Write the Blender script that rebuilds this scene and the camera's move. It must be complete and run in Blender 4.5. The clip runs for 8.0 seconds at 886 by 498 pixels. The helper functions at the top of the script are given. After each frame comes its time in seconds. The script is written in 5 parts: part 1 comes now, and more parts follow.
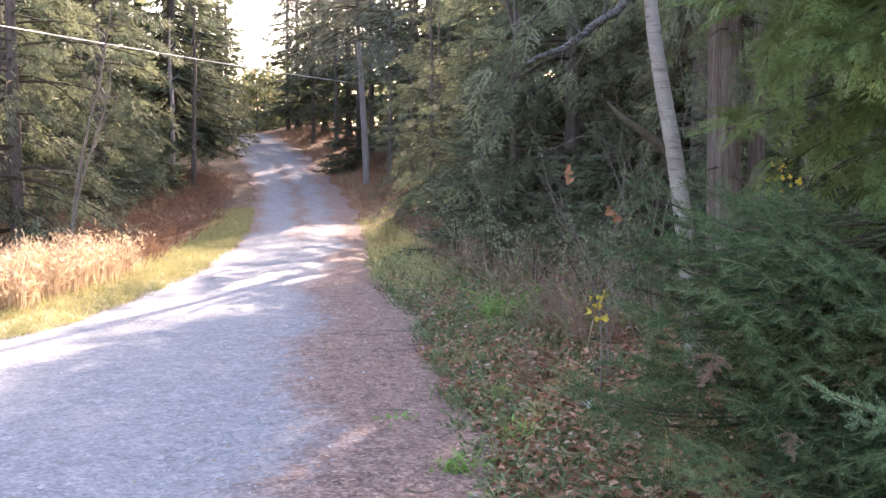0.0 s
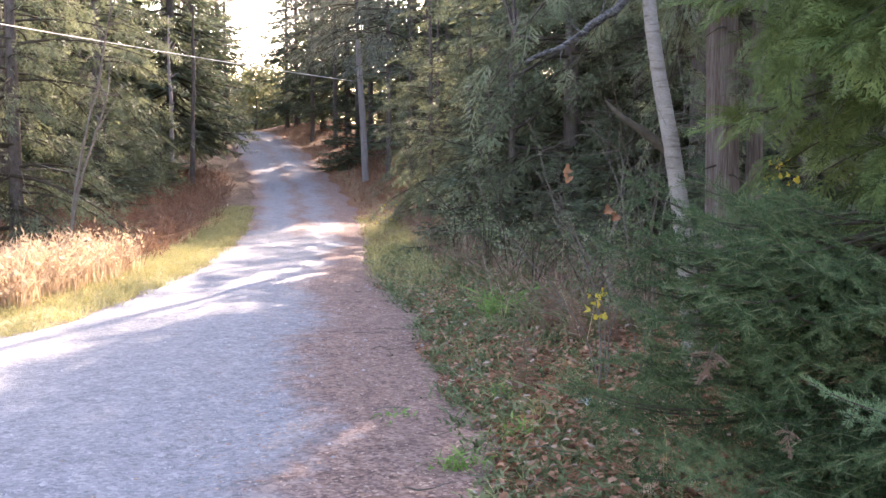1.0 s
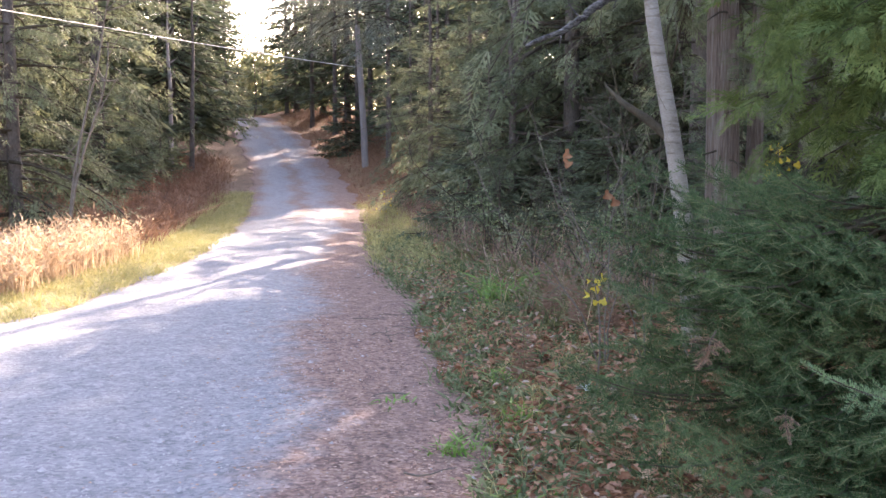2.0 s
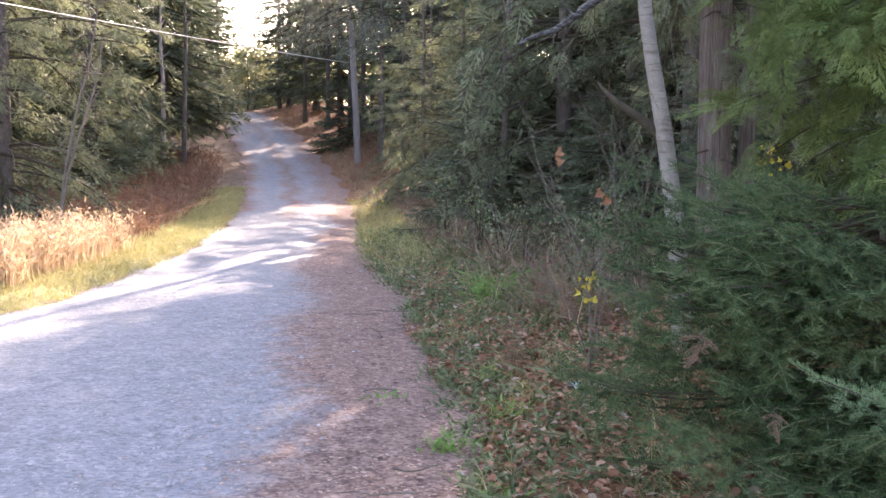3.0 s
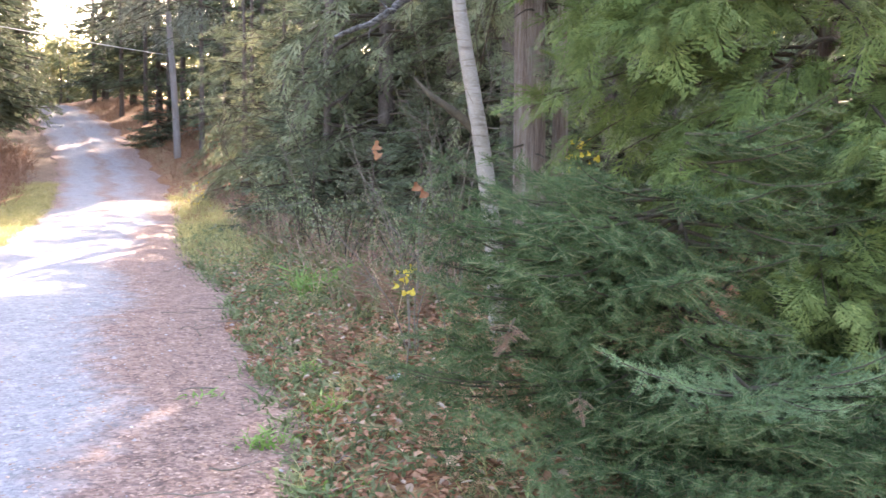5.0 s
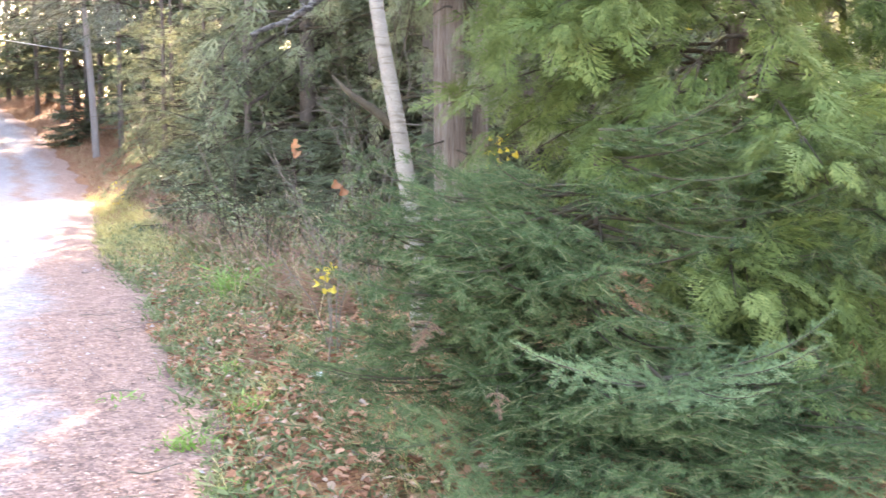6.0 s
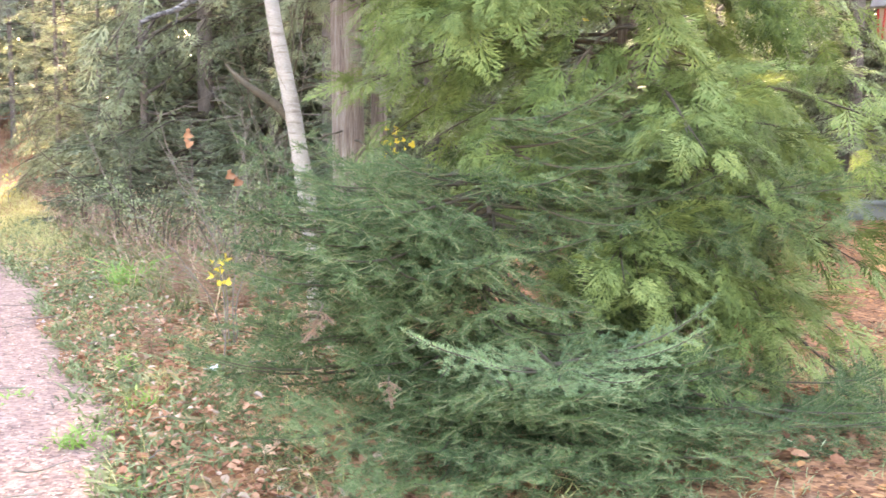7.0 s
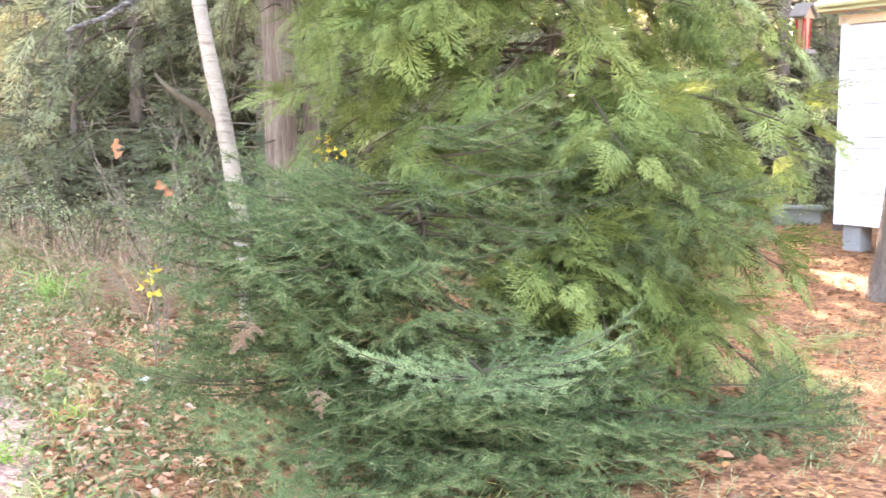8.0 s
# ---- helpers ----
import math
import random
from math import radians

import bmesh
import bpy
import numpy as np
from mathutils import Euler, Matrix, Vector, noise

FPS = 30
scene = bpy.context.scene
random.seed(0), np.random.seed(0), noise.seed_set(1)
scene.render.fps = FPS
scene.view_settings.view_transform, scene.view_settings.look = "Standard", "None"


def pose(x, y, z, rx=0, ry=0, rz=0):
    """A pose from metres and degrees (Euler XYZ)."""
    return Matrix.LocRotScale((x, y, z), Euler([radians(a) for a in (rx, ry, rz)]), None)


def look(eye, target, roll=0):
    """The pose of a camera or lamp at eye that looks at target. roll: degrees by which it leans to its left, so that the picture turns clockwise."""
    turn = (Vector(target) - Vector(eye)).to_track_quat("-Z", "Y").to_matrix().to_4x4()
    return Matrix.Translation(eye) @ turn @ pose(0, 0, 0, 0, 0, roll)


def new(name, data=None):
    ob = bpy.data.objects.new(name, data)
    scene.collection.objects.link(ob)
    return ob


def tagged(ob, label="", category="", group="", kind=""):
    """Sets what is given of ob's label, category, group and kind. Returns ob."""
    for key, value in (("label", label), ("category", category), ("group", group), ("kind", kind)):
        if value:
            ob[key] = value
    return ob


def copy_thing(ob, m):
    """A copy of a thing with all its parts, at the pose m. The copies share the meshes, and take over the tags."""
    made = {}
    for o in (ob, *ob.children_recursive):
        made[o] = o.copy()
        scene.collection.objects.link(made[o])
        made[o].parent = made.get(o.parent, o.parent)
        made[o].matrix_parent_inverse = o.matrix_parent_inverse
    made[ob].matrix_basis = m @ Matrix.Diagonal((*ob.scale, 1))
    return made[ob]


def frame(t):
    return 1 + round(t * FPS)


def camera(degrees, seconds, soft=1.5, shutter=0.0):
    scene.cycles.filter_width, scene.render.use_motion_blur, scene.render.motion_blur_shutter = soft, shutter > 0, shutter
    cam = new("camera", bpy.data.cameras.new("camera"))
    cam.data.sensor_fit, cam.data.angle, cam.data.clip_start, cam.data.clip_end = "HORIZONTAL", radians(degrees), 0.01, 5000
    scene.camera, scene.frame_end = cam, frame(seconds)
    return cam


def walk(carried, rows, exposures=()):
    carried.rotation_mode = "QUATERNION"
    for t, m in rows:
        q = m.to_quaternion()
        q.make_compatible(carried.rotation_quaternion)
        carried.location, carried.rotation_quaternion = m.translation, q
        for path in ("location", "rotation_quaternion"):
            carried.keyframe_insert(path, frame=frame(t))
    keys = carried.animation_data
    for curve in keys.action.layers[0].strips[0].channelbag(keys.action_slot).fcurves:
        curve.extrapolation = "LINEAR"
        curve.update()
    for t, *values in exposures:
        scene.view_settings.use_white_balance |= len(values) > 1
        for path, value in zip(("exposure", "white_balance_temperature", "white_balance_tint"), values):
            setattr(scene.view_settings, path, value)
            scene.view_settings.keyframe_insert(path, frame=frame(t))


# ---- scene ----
cam = camera(44.0, 8.0, soft=1.5, shutter=0.5)
PATH = [
    (0.0, pose(-0.000, -0.000, 1.650, 84.96, 0.00, -0.00)),
    (0.5, pose(-0.002, -0.014, 1.654, 84.86, 0.05, 0.19)),
    (1.0, pose(-0.003, -0.027, 1.656, 84.84, 0.01, -0.06)),
    (1.5, pose(0.003, -0.006, 1.651, 84.46, 0.08, -0.07)),
    (3.0, pose(0.003, -0.015, 1.650, 83.95, -0.54, -0.44)),
    (3.5, pose(0.008, -0.022, 1.644, 84.11, -1.18, -2.05)),
    (4.0, pose(0.020, -0.020, 1.643, 83.73, -1.39, -4.68)),
    (4.5, pose(0.041, -0.014, 1.640, 83.72, -1.02, -7.44)),
    (6.0, pose(0.089, -0.052, 1.649, 83.64, -0.32, -13.38)),
    (6.5, pose(0.118, -0.065, 1.645, 83.24, 0.01, -16.22)),
    (7.0, pose(0.143, -0.069, 1.644, 83.18, -0.32, -18.31)),
    (7.5, pose(0.158, -0.084, 1.647, 83.44, -0.28, -19.87)),
    (8.0, pose(0.174, -0.105, 1.650, 83.59, -0.08, -21.53)),
]
EXPOSURES = [(0.0, 3.02, 6850, 25), (3.0, 3.0, 6850, 25), (4.5, 3.45, 7050, 24), (6.0, 4.35, 7600, 23), (7.0, 4.7, 8150, 24), (8.0, 4.9, 8350, 25)]
walk(cam, PATH, EXPOSURES)

# ---- sky and sun ----
SUN_AZ = 17.0     # degrees to the right of straight ahead
SUN_EL = 25.0
world = bpy.data.worlds.new("sky")
scene.world = world
world.use_nodes = True
wn = world.node_tree
sky = wn.nodes.new("ShaderNodeTexSky")
sky.sky_type = "NISHITA"
sky.sun_disc = False
sky.sun_elevation = radians(SUN_EL)
sky.sun_rotation = radians(SUN_AZ)
sky.air_density, sky.dust_density = 1.0, 2.0
wn.links.new(sky.outputs[0], wn.nodes["Background"].inputs[0])
wn.nodes["Background"].inputs[1].default_value = 0.15
sun = new("sun", bpy.data.lights.new("sun", "SUN"))
sun.data.energy, sun.data.angle, sun.data.color = 4.4, radians(0.53), (1.0, 0.88, 0.72)
sdir = Vector((math.sin(radians(SUN_AZ)) * math.cos(radians(SUN_EL)), math.cos(radians(SUN_AZ)) * math.cos(radians(SUN_EL)), math.sin(radians(SUN_EL))))
sun.matrix_world = look(sdir * 100, (0, 0, 0))


# ---- materials ----
def mat(name, ramp, scale=8.0, detail_scale=60.0, rough=0.8, bump=0.3, bump_dist=0.01, translucent=0.0, coords="Object", vary=0.0, stretch=None, spec=0.12, mix=0.5):
    """Two noises, coarse and fine, through a colour ramp, with relief, and for leaves some light let through."""
    m = bpy.data.materials.new(name)
    m.use_nodes = True
    nt = m.node_tree
    n, l = nt.nodes, nt.links
    bsdf = n["Principled BSDF"]
    tc = n.new("ShaderNodeTexCoord")
    src = tc.outputs[coords]
    if stretch:
        mp = n.new("ShaderNodeMapping")
        mp.inputs["Scale"].default_value = stretch
        l.new(src, mp.inputs[0])
        src = mp.outputs[0]
    a, b = n.new("ShaderNodeTexNoise"), n.new("ShaderNodeTexNoise")
    a.inputs["Scale"].default_value, b.inputs["Scale"].default_value = scale, detail_scale
    a.inputs["Detail"].default_value, b.inputs["Detail"].default_value = 3, 3
    l.new(src, a.inputs[0]), l.new(src, b.inputs[0])
    mx = n.new("ShaderNodeMix")
    mx.inputs[0].default_value = mix
    l.new(a.outputs[0], mx.inputs[2]), l.new(b.outputs[0], mx.inputs[3])
    fac = mx.outputs[0]
    if vary:
        oi = n.new("ShaderNodeObjectInfo")
        ge = n.new("ShaderNodeNewGeometry")
        ad = n.new("ShaderNodeMath")
        ad.operation = "ADD"
        l.new(oi.outputs["Random"], ad.inputs[0]), l.new(ge.outputs["Random Per Island"], ad.inputs[1])
        mr = n.new("ShaderNodeMapRange")
        mr.inputs[1].default_value, mr.inputs[2].default_value = 0, 2
        mr.inputs[3].default_value, mr.inputs[4].default_value = -vary, vary
        l.new(ad.outputs[0], mr.inputs[0])
        ad2 = n.new("ShaderNodeMath")
        ad2.operation = "ADD"
        l.new(fac, ad2.inputs[0]), l.new(mr.outputs[0], ad2.inputs[1])
        fac = ad2.outputs[0]
    cr = n.new("ShaderNodeValToRGB")
    els = cr.color_ramp.elements
    for i, (p, c) in enumerate(ramp):
        e = els[i] if i < 2 else els.new(p)
        e.position, e.color = p, (*c, 1)
    l.new(fac, cr.inputs[0])
    l.new(cr.outputs[0], bsdf.inputs["Base Color"])
    bsdf.inputs["Roughness"].default_value = rough
    bsdf.inputs["Specular IOR Level"].default_value = spec
    if bump:
        bp = n.new("ShaderNodeBump")
        bp.inputs["Strength"].default_value, bp.inputs["Distance"].default_value = bump, bump_dist
        l.new(b.outputs[0], bp.inputs["Height"])
        l.new(bp.outputs[0], bsdf.inputs["Normal"])
    if translucent:
        tr = n.new("ShaderNodeBsdfTranslucent")
        sh = n.new("ShaderNodeMixShader")
        sh.inputs[0].default_value = translucent
        l.new(cr.outputs[0], tr.inputs[0])
        l.new(bsdf.outputs[0], sh.inputs[1]), l.new(tr.outputs[0], sh.inputs[2])
        l.new(sh.outputs[0], n["Material Output"].inputs[0])
    return m


M = {
    "cedar": mat("cedar foliage", [(0.25, (0.032, 0.052, 0.016)), (0.5, (0.105, 0.145, 0.043)), (0.75, (0.20, 0.235, 0.08))], 2.5, 20, 0.6, 0, translucent=0.3, vary=0.18),
    # paler, greyer cedar: the wood's hazy light is put into the colour
    "cedar_far": mat("cedar foliage lightened for haze", [(0.25, (0.06, 0.071, 0.038)), (0.5, (0.15, 0.164, 0.09)), (0.75, (0.25, 0.258, 0.155))], 0.7, 6, 0.65, 0, translucent=0.46, vary=0.2),
    "fir": mat("fir needles", [(0.25, (0.012, 0.023, 0.008)), (0.5, (0.046, 0.078, 0.029)), (0.75, (0.125, 0.165, 0.068))], 2.2, 12, 0.7, 0, translucent=0.2, vary=0.2),
    "fir_tip": mat("pale fresh fir needles", [(0.25, (0.05, 0.09, 0.04)), (0.5, (0.105, 0.16, 0.072)), (0.8, (0.185, 0.245, 0.115))], 3, 30, 0.5, 0, translucent=0.2, vary=0.2),
    # spruce green lightened to carry the backlit haze of the distance
    "fir_far": mat("spruce needles lightened for haze", [(0.25, (0.04, 0.055, 0.032)), (0.5, (0.095, 0.115, 0.066)), (0.8, (0.17, 0.19, 0.115))], 0.8, 6, 0.6, 0, translucent=0.42, vary=0.2),
    "twig": mat("brown twig bark", [(0.3, (0.032, 0.026, 0.018)), (0.7, (0.088, 0.07, 0.048))], 20, 90, 0.85, 0.3),
    "pale_twig": mat("grey dead twig", [(0.3, (0.085, 0.068, 0.052)), (0.7, (0.19, 0.16, 0.128))], 20, 90, 0.85, 0.3),
    "limb_grey": mat("weathered bare limb", [(0.4, (0.025, 0.022, 0.02)), (0.68, (0.20, 0.185, 0.17))], 14, 60, 0.85, 0.8, 0.015, stretch=(1, 1, 3)),
    "cedar_bark": mat("shredding cedar bark", [(0.34, (0.08, 0.055, 0.042)), (0.5, (0.18, 0.135, 0.11)), (0.66, (0.30, 0.255, 0.225))], 9, 40, 0.9, 1.0, 0.05, stretch=(3.5, 3.5, 0.16)),
    "dark_bark": mat("dark conifer bark", [(0.3, (0.05, 0.04, 0.035)), (0.7, (0.16, 0.13, 0.11))], 8, 40, 0.9, 0.8, 0.03, stretch=(1.5, 1.5, 0.6)),
    "grey_bark": mat("grey weathered trunk", [(0.3, (0.16, 0.135, 0.125)), (0.7, (0.30, 0.26, 0.24))], 6, 40, 0.9, 0.6, 0.02, stretch=(2, 2, 0.4)),
    "dead_leaf": mat("fallen brown leaf", [(0.1, (0.06, 0.026, 0.017)), (0.35, (0.25, 0.12, 0.068)), (0.65, (0.38, 0.215, 0.135)), (0.92, (0.52, 0.385, 0.29))], 6, 60, 0.8, 0.2, 0.004, translucent=0.15, vary=0.5),
    "crumb": mat("pinkish brown leaf crumb", [(0.1, (0.09, 0.05, 0.038)), (0.5, (0.25, 0.155, 0.115)), (0.9, (0.41, 0.31, 0.25))], 6, 60, 0.9, 0, vary=0.5),
    "lawn_leaf": mat("orange-brown lawn leaf", [(0.1, (0.11, 0.044, 0.018)), (0.4, (0.27, 0.125, 0.05)), (0.7, (0.39, 0.205, 0.09)), (0.92, (0.52, 0.345, 0.195))], 6, 60, 0.85, 0.2, 0.004, translucent=0.15, vary=0.45),
    # lichen grey, with the glare over the lane's far end mixed in
    "lichen": mat("lichen-grey twigs and thin needles paled for glare", [(0.25, (0.075, 0.08, 0.055)), (0.5, (0.16, 0.165, 0.12)), (0.75, (0.28, 0.28, 0.22))], 0.8, 6, 0.8, 0, translucent=0.45, vary=0.2),
    "pale_leaf": mat("bleached tan leaf", [(0.2, (0.27, 0.19, 0.135)), (0.8, (0.44, 0.355, 0.285))], 6, 60, 0.8, 0.2, 0.004, translucent=0.15, vary=0.4),
    "orange_leaf": mat("orange maple leaf", [(0.3, (0.20, 0.085, 0.045)), (0.7, (0.30, 0.155, 0.085))], 12, 60, 0.7, 0.2, 0.004, translucent=0.35, vary=0.2),
    "yellow_leaf": mat("yellow autumn and sunlit leaf", [(0.3, (0.38, 0.27, 0.03)), (0.7, (0.56, 0.44, 0.08))], 12, 60, 0.7, 0, translucent=0.4, vary=0.2),
    "weed": mat("green weed leaf", [(0.2, (0.075, 0.10, 0.045)), (0.5, (0.17, 0.20, 0.095)), (0.8, (0.32, 0.33, 0.20))], 3, 30, 0.7, 0, translucent=0.3, vary=0.3),
    "under": mat("dull undergrowth leaf", [(0.2, (0.06, 0.07, 0.03)), (0.5, (0.12, 0.13, 0.055)), (0.8, (0.22, 0.17, 0.10))], 3, 30, 0.75, 0, translucent=0.3, vary=0.4),
    "bright_weed": mat("fresh green leaf", [(0.2, (0.09, 0.18, 0.035)), (0.8, (0.19, 0.31, 0.08))], 5, 30, 0.6, 0, translucent=0.35, vary=0.2),
    # crest thicket with sunlight put into its yellow-green
    "thicket": mat("thicket leaf tinted as sunlit", [(0.2, (0.10, 0.11, 0.05)), (0.5, (0.19, 0.19, 0.09)), (0.8, (0.32, 0.30, 0.16))], 0.6, 6, 0.8, 0, translucent=0.4, vary=0.3),
    "straw": mat("dry straw grass", [(0.2, (0.30, 0.19, 0.11)), (0.5, (0.48, 0.35, 0.22)), (0.8, (0.62, 0.50, 0.36))], 3, 30, 0.8, 0, translucent=0.35, vary=0.3),
    "verge": mat("yellow-green verge grass", [(0.2, (0.15, 0.16, 0.055)), (0.5, (0.29, 0.27, 0.11)), (0.8, (0.46, 0.40, 0.19))], 2, 30, 0.8, 0, translucent=0.3, vary=0.3),
    "russet": mat("russet bracken and brambles", [(0.2, (0.11, 0.055, 0.035)), (0.5, (0.22, 0.12, 0.075)), (0.8, (0.34, 0.22, 0.14))], 2, 20, 0.85, 0, translucent=0.25, vary=0.3),
    "brush": mat("dead brown brush", [(0.2, (0.075, 0.042, 0.032)), (0.5, (0.18, 0.105, 0.078)), (0.8, (0.33, 0.225, 0.17))], 3, 20, 0.9, 0, vary=0.3),
    "stone": mat("grey gravel stone", [(0.2, (0.20, 0.20, 0.21)), (0.8, (0.42, 0.41, 0.40))], 10, 60, 0.9, 0.3, vary=0.3),
    "white_paint": mat("white painted siding", [(0.2, (0.44, 0.45, 0.47)), (0.8, (0.50, 0.50, 0.515))], 1.5, 30, 0.5, 0.05),
    "tan_trim": mat("tan painted trim", [(0.2, (0.42, 0.30, 0.20)), (0.8, (0.52, 0.39, 0.27))], 4, 50, 0.6, 0.1),
    "pale_trim": mat("pale yellow-green painted board", [(0.2, (0.36, 0.37, 0.22)), (0.8, (0.46, 0.46, 0.29))], 4, 50, 0.6, 0.1),
    "pale_block": mat("pale grey weathered block", [(0.2, (0.14, 0.155, 0.14)), (0.8, (0.23, 0.24, 0.225))], 5, 60, 0.95, 0.5),
    "shingle": mat("mossy roof shingle", [(0.2, (0.22, 0.22, 0.12)), (0.8, (0.42, 0.40, 0.22))], 6, 60, 0.9, 0.4, vary=0.2),
    "concrete": mat("grey concrete block", [(0.2, (0.13, 0.135, 0.14)), (0.8, (0.25, 0.255, 0.26))], 6, 80, 0.95, 0.5),
    "post": mat("dark wooden post", [(0.2, (0.05, 0.035, 0.03)), (0.8, (0.12, 0.09, 0.07))], 6, 60, 0.9, 0.4),
    "feeder_wood": mat("weathered grey feeder wood", [(0.2, (0.08, 0.07, 0.065)), (0.8, (0.16, 0.14, 0.13))], 12, 90, 0.85, 0.4),
    "feeder_red": mat("red painted feeder side", [(0.2, (0.20, 0.015, 0.015)), (0.8, (0.28, 0.03, 0.025))], 12, 90, 0.6, 0.1),
    "feeder_tan": mat("tan cedar feeder panel", [(0.2, (0.17, 0.115, 0.08)), (0.8, (0.25, 0.17, 0.12))], 12, 90, 0.7, 0.1),
    "wire": mat("aluminium cable", [(0.2, (0.28, 0.28, 0.28)), (0.8, (0.38, 0.38, 0.38))], 20, 60, 0.5, 0),
    "shoot": mat("pale fir shoot bark", [(0.3, (0.09, 0.095, 0.045)), (0.7, (0.18, 0.185, 0.095))], 20, 90, 0.8, 0.2),
    # reddish leaf, its colour taken down for the shade below the boughs
    "shaded_russet": mat("large russet leaf darkened with shade", [(0.1, (0.06, 0.024, 0.015)), (0.5, (0.14, 0.058, 0.03)), (0.9, (0.27, 0.14, 0.078))], 6, 60, 0.8, 0.2, 0.004, translucent=0.15, vary=0.4),
    "brown_fir": mat("dead rust-brown needles", [(0.2, (0.13, 0.075, 0.048)), (0.8, (0.24, 0.15, 0.10))], 5, 30, 0.8, 0, translucent=0.2, vary=0.2),
}


def birch_material():
    m = mat("birch bark", [(0.25, (0.135, 0.11, 0.092)), (0.5, (0.225, 0.195, 0.165)), (0.75, (0.33, 0.295, 0.255))], 3, 50, 0.75, 0.5, 0.012, stretch=(1, 1, 3))
    n, l = m.node_tree.nodes, m.node_tree.links
    tc = n.new("ShaderNodeTexCoord")
    mp = n.new("ShaderNodeMapping")
    mp.inputs["Scale"].default_value = (5, 5, 38)
    no = n.new("ShaderNodeTexNoise")
    no.inputs["Scale"].default_value = 1.0
    l.new(tc.outputs["Object"], mp.inputs[0]), l.new(mp.outputs[0], no.inputs[0])
    cr = n.new("ShaderNodeValToRGB")
    cr.color_ramp.elements[0].position, cr.color_ramp.elements[0].color = 0.30, (0.6, 0.55, 0.5, 1)
    cr.color_ramp.elements[1].position, cr.color_ramp.elements[1].color = 0.45, (1, 1, 1, 1)
    l.new(no.outputs[0], cr.inputs[0])
    mu = n.new("ShaderNodeMix")
    mu.data_type, mu.blend_type = "RGBA", "MULTIPLY"
    mu.inputs[0].default_value = 1
    bsdf = n["Principled BSDF"]
    old = bsdf.inputs["Base Color"].links[0].from_socket
    l.new(old, mu.inputs[6]), l.new(cr.outputs[0], mu.inputs[7])
    l.new(mu.outputs[2], bsdf.inputs["Base Color"])
    return m


M["birch"] = birch_material()


def ground_material(name, layers, bump_scale=45.0, bump=0.6, soft=0.12, most=1.0):
    """Layers of (attribute or None, ramp, noise scale): each laid over the last by its painted zone, with ragged edges."""
    m = bpy.data.materials.new(name)
    m.use_nodes = True
    n, l = m.node_tree.nodes, m.node_tree.links
    bsdf = n["Principled BSDF"]
    bsdf.inputs["Roughness"].default_value = 0.95
    bsdf.inputs["Specular IOR Level"].default_value = 0.15
    tc = n.new("ShaderNodeTexCoord")
    edge = n.new("ShaderNodeTexNoise")
    edge.inputs["Scale"].default_value, edge.inputs["Detail"].default_value = 5.0, 8
    l.new(tc.outputs["Object"], edge.inputs[0])
    out = None
    for attr, ramp, sc in layers:
        a, b = n.new("ShaderNodeTexNoise"), n.new("ShaderNodeTexVoronoi")
        a.inputs["Scale"].default_value, a.inputs["Detail"].default_value = sc, 8
        b.inputs["Scale"].default_value = sc * 5
        l.new(tc.outputs["Object"], a.inputs[0]), l.new(tc.outputs["Object"], b.inputs[0])
        mx = n.new("ShaderNodeMix")
        mx.inputs[0].default_value = 0.4
        sp = n.new("ShaderNodeSeparateColor")
        l.new(b.outputs["Color"], sp.inputs[0])
        l.new(a.outputs[0], mx.inputs[2]), l.new(sp.outputs[0], mx.inputs[3])
        cr = n.new("ShaderNodeValToRGB")
        for i, (p, c) in enumerate(ramp):
            e = cr.color_ramp.elements[i] if i < 2 else cr.color_ramp.elements.new(p)
            e.position, e.color = p, (*c, 1)
        l.new(mx.outputs[0], cr.inputs[0])
        if out is None:
            out = cr.outputs[0]
            continue
        at = n.new("ShaderNodeAttribute")
        at.attribute_name = attr
        sub = n.new("ShaderNodeMath")
        sub.operation = "SUBTRACT"
        l.new(at.outputs["Fac"], sub.inputs[0]), l.new(edge.outputs[0], sub.inputs[1])
        mr = n.new("ShaderNodeMapRange")
        mr.inputs[1].default_value, mr.inputs[2].default_value, mr.inputs[4].default_value = -soft, soft, most
        l.new(sub.outputs[0], mr.inputs[0])
        mm = n.new("ShaderNodeMix")
        mm.data_type = "RGBA"
        l.new(mr.outputs[0], mm.inputs[0]), l.new(out, mm.inputs[6]), l.new(cr.outputs[0], mm.inputs[7])
        out = mm.outputs[2]
    l.new(out, bsdf.inputs["Base Color"])
    bn = n.new("ShaderNodeTexNoise")
    bn.inputs["Scale"].default_value, bn.inputs["Detail"].default_value = bump_scale, 5
    l.new(tc.outputs["Object"], bn.inputs[0])
    bp = n.new("ShaderNodeBump")
    bp.inputs["Strength"].default_value, bp.inputs["Distance"].default_value = bump, 0.02
    l.new(bn.outputs[0], bp.inputs["Height"]), l.new(bp.outputs[0], bsdf.inputs["Normal"])
    return m


LITTER = [(0.2, (0.075, 0.045, 0.034)), (0.45, (0.17, 0.098, 0.07)), (0.65, (0.25, 0.158, 0.122)), (0.85, (0.35, 0.25, 0.205))]
SOIL = [(0.25, (0.05, 0.035, 0.025)), (0.5, (0.13, 0.085, 0.055)), (0.8, (0.24, 0.16, 0.11))]
GRASSY = [(0.2, (0.10, 0.09, 0.04)), (0.5, (0.22, 0.18, 0.09)), (0.8, (0.36, 0.29, 0.16))]
GRAVEL = [(0.15, (0.115, 0.115, 0.122)), (0.42, (0.19, 0.19, 0.20)), (0.62, (0.235, 0.234, 0.24)), (0.88, (0.33, 0.325, 0.32))]
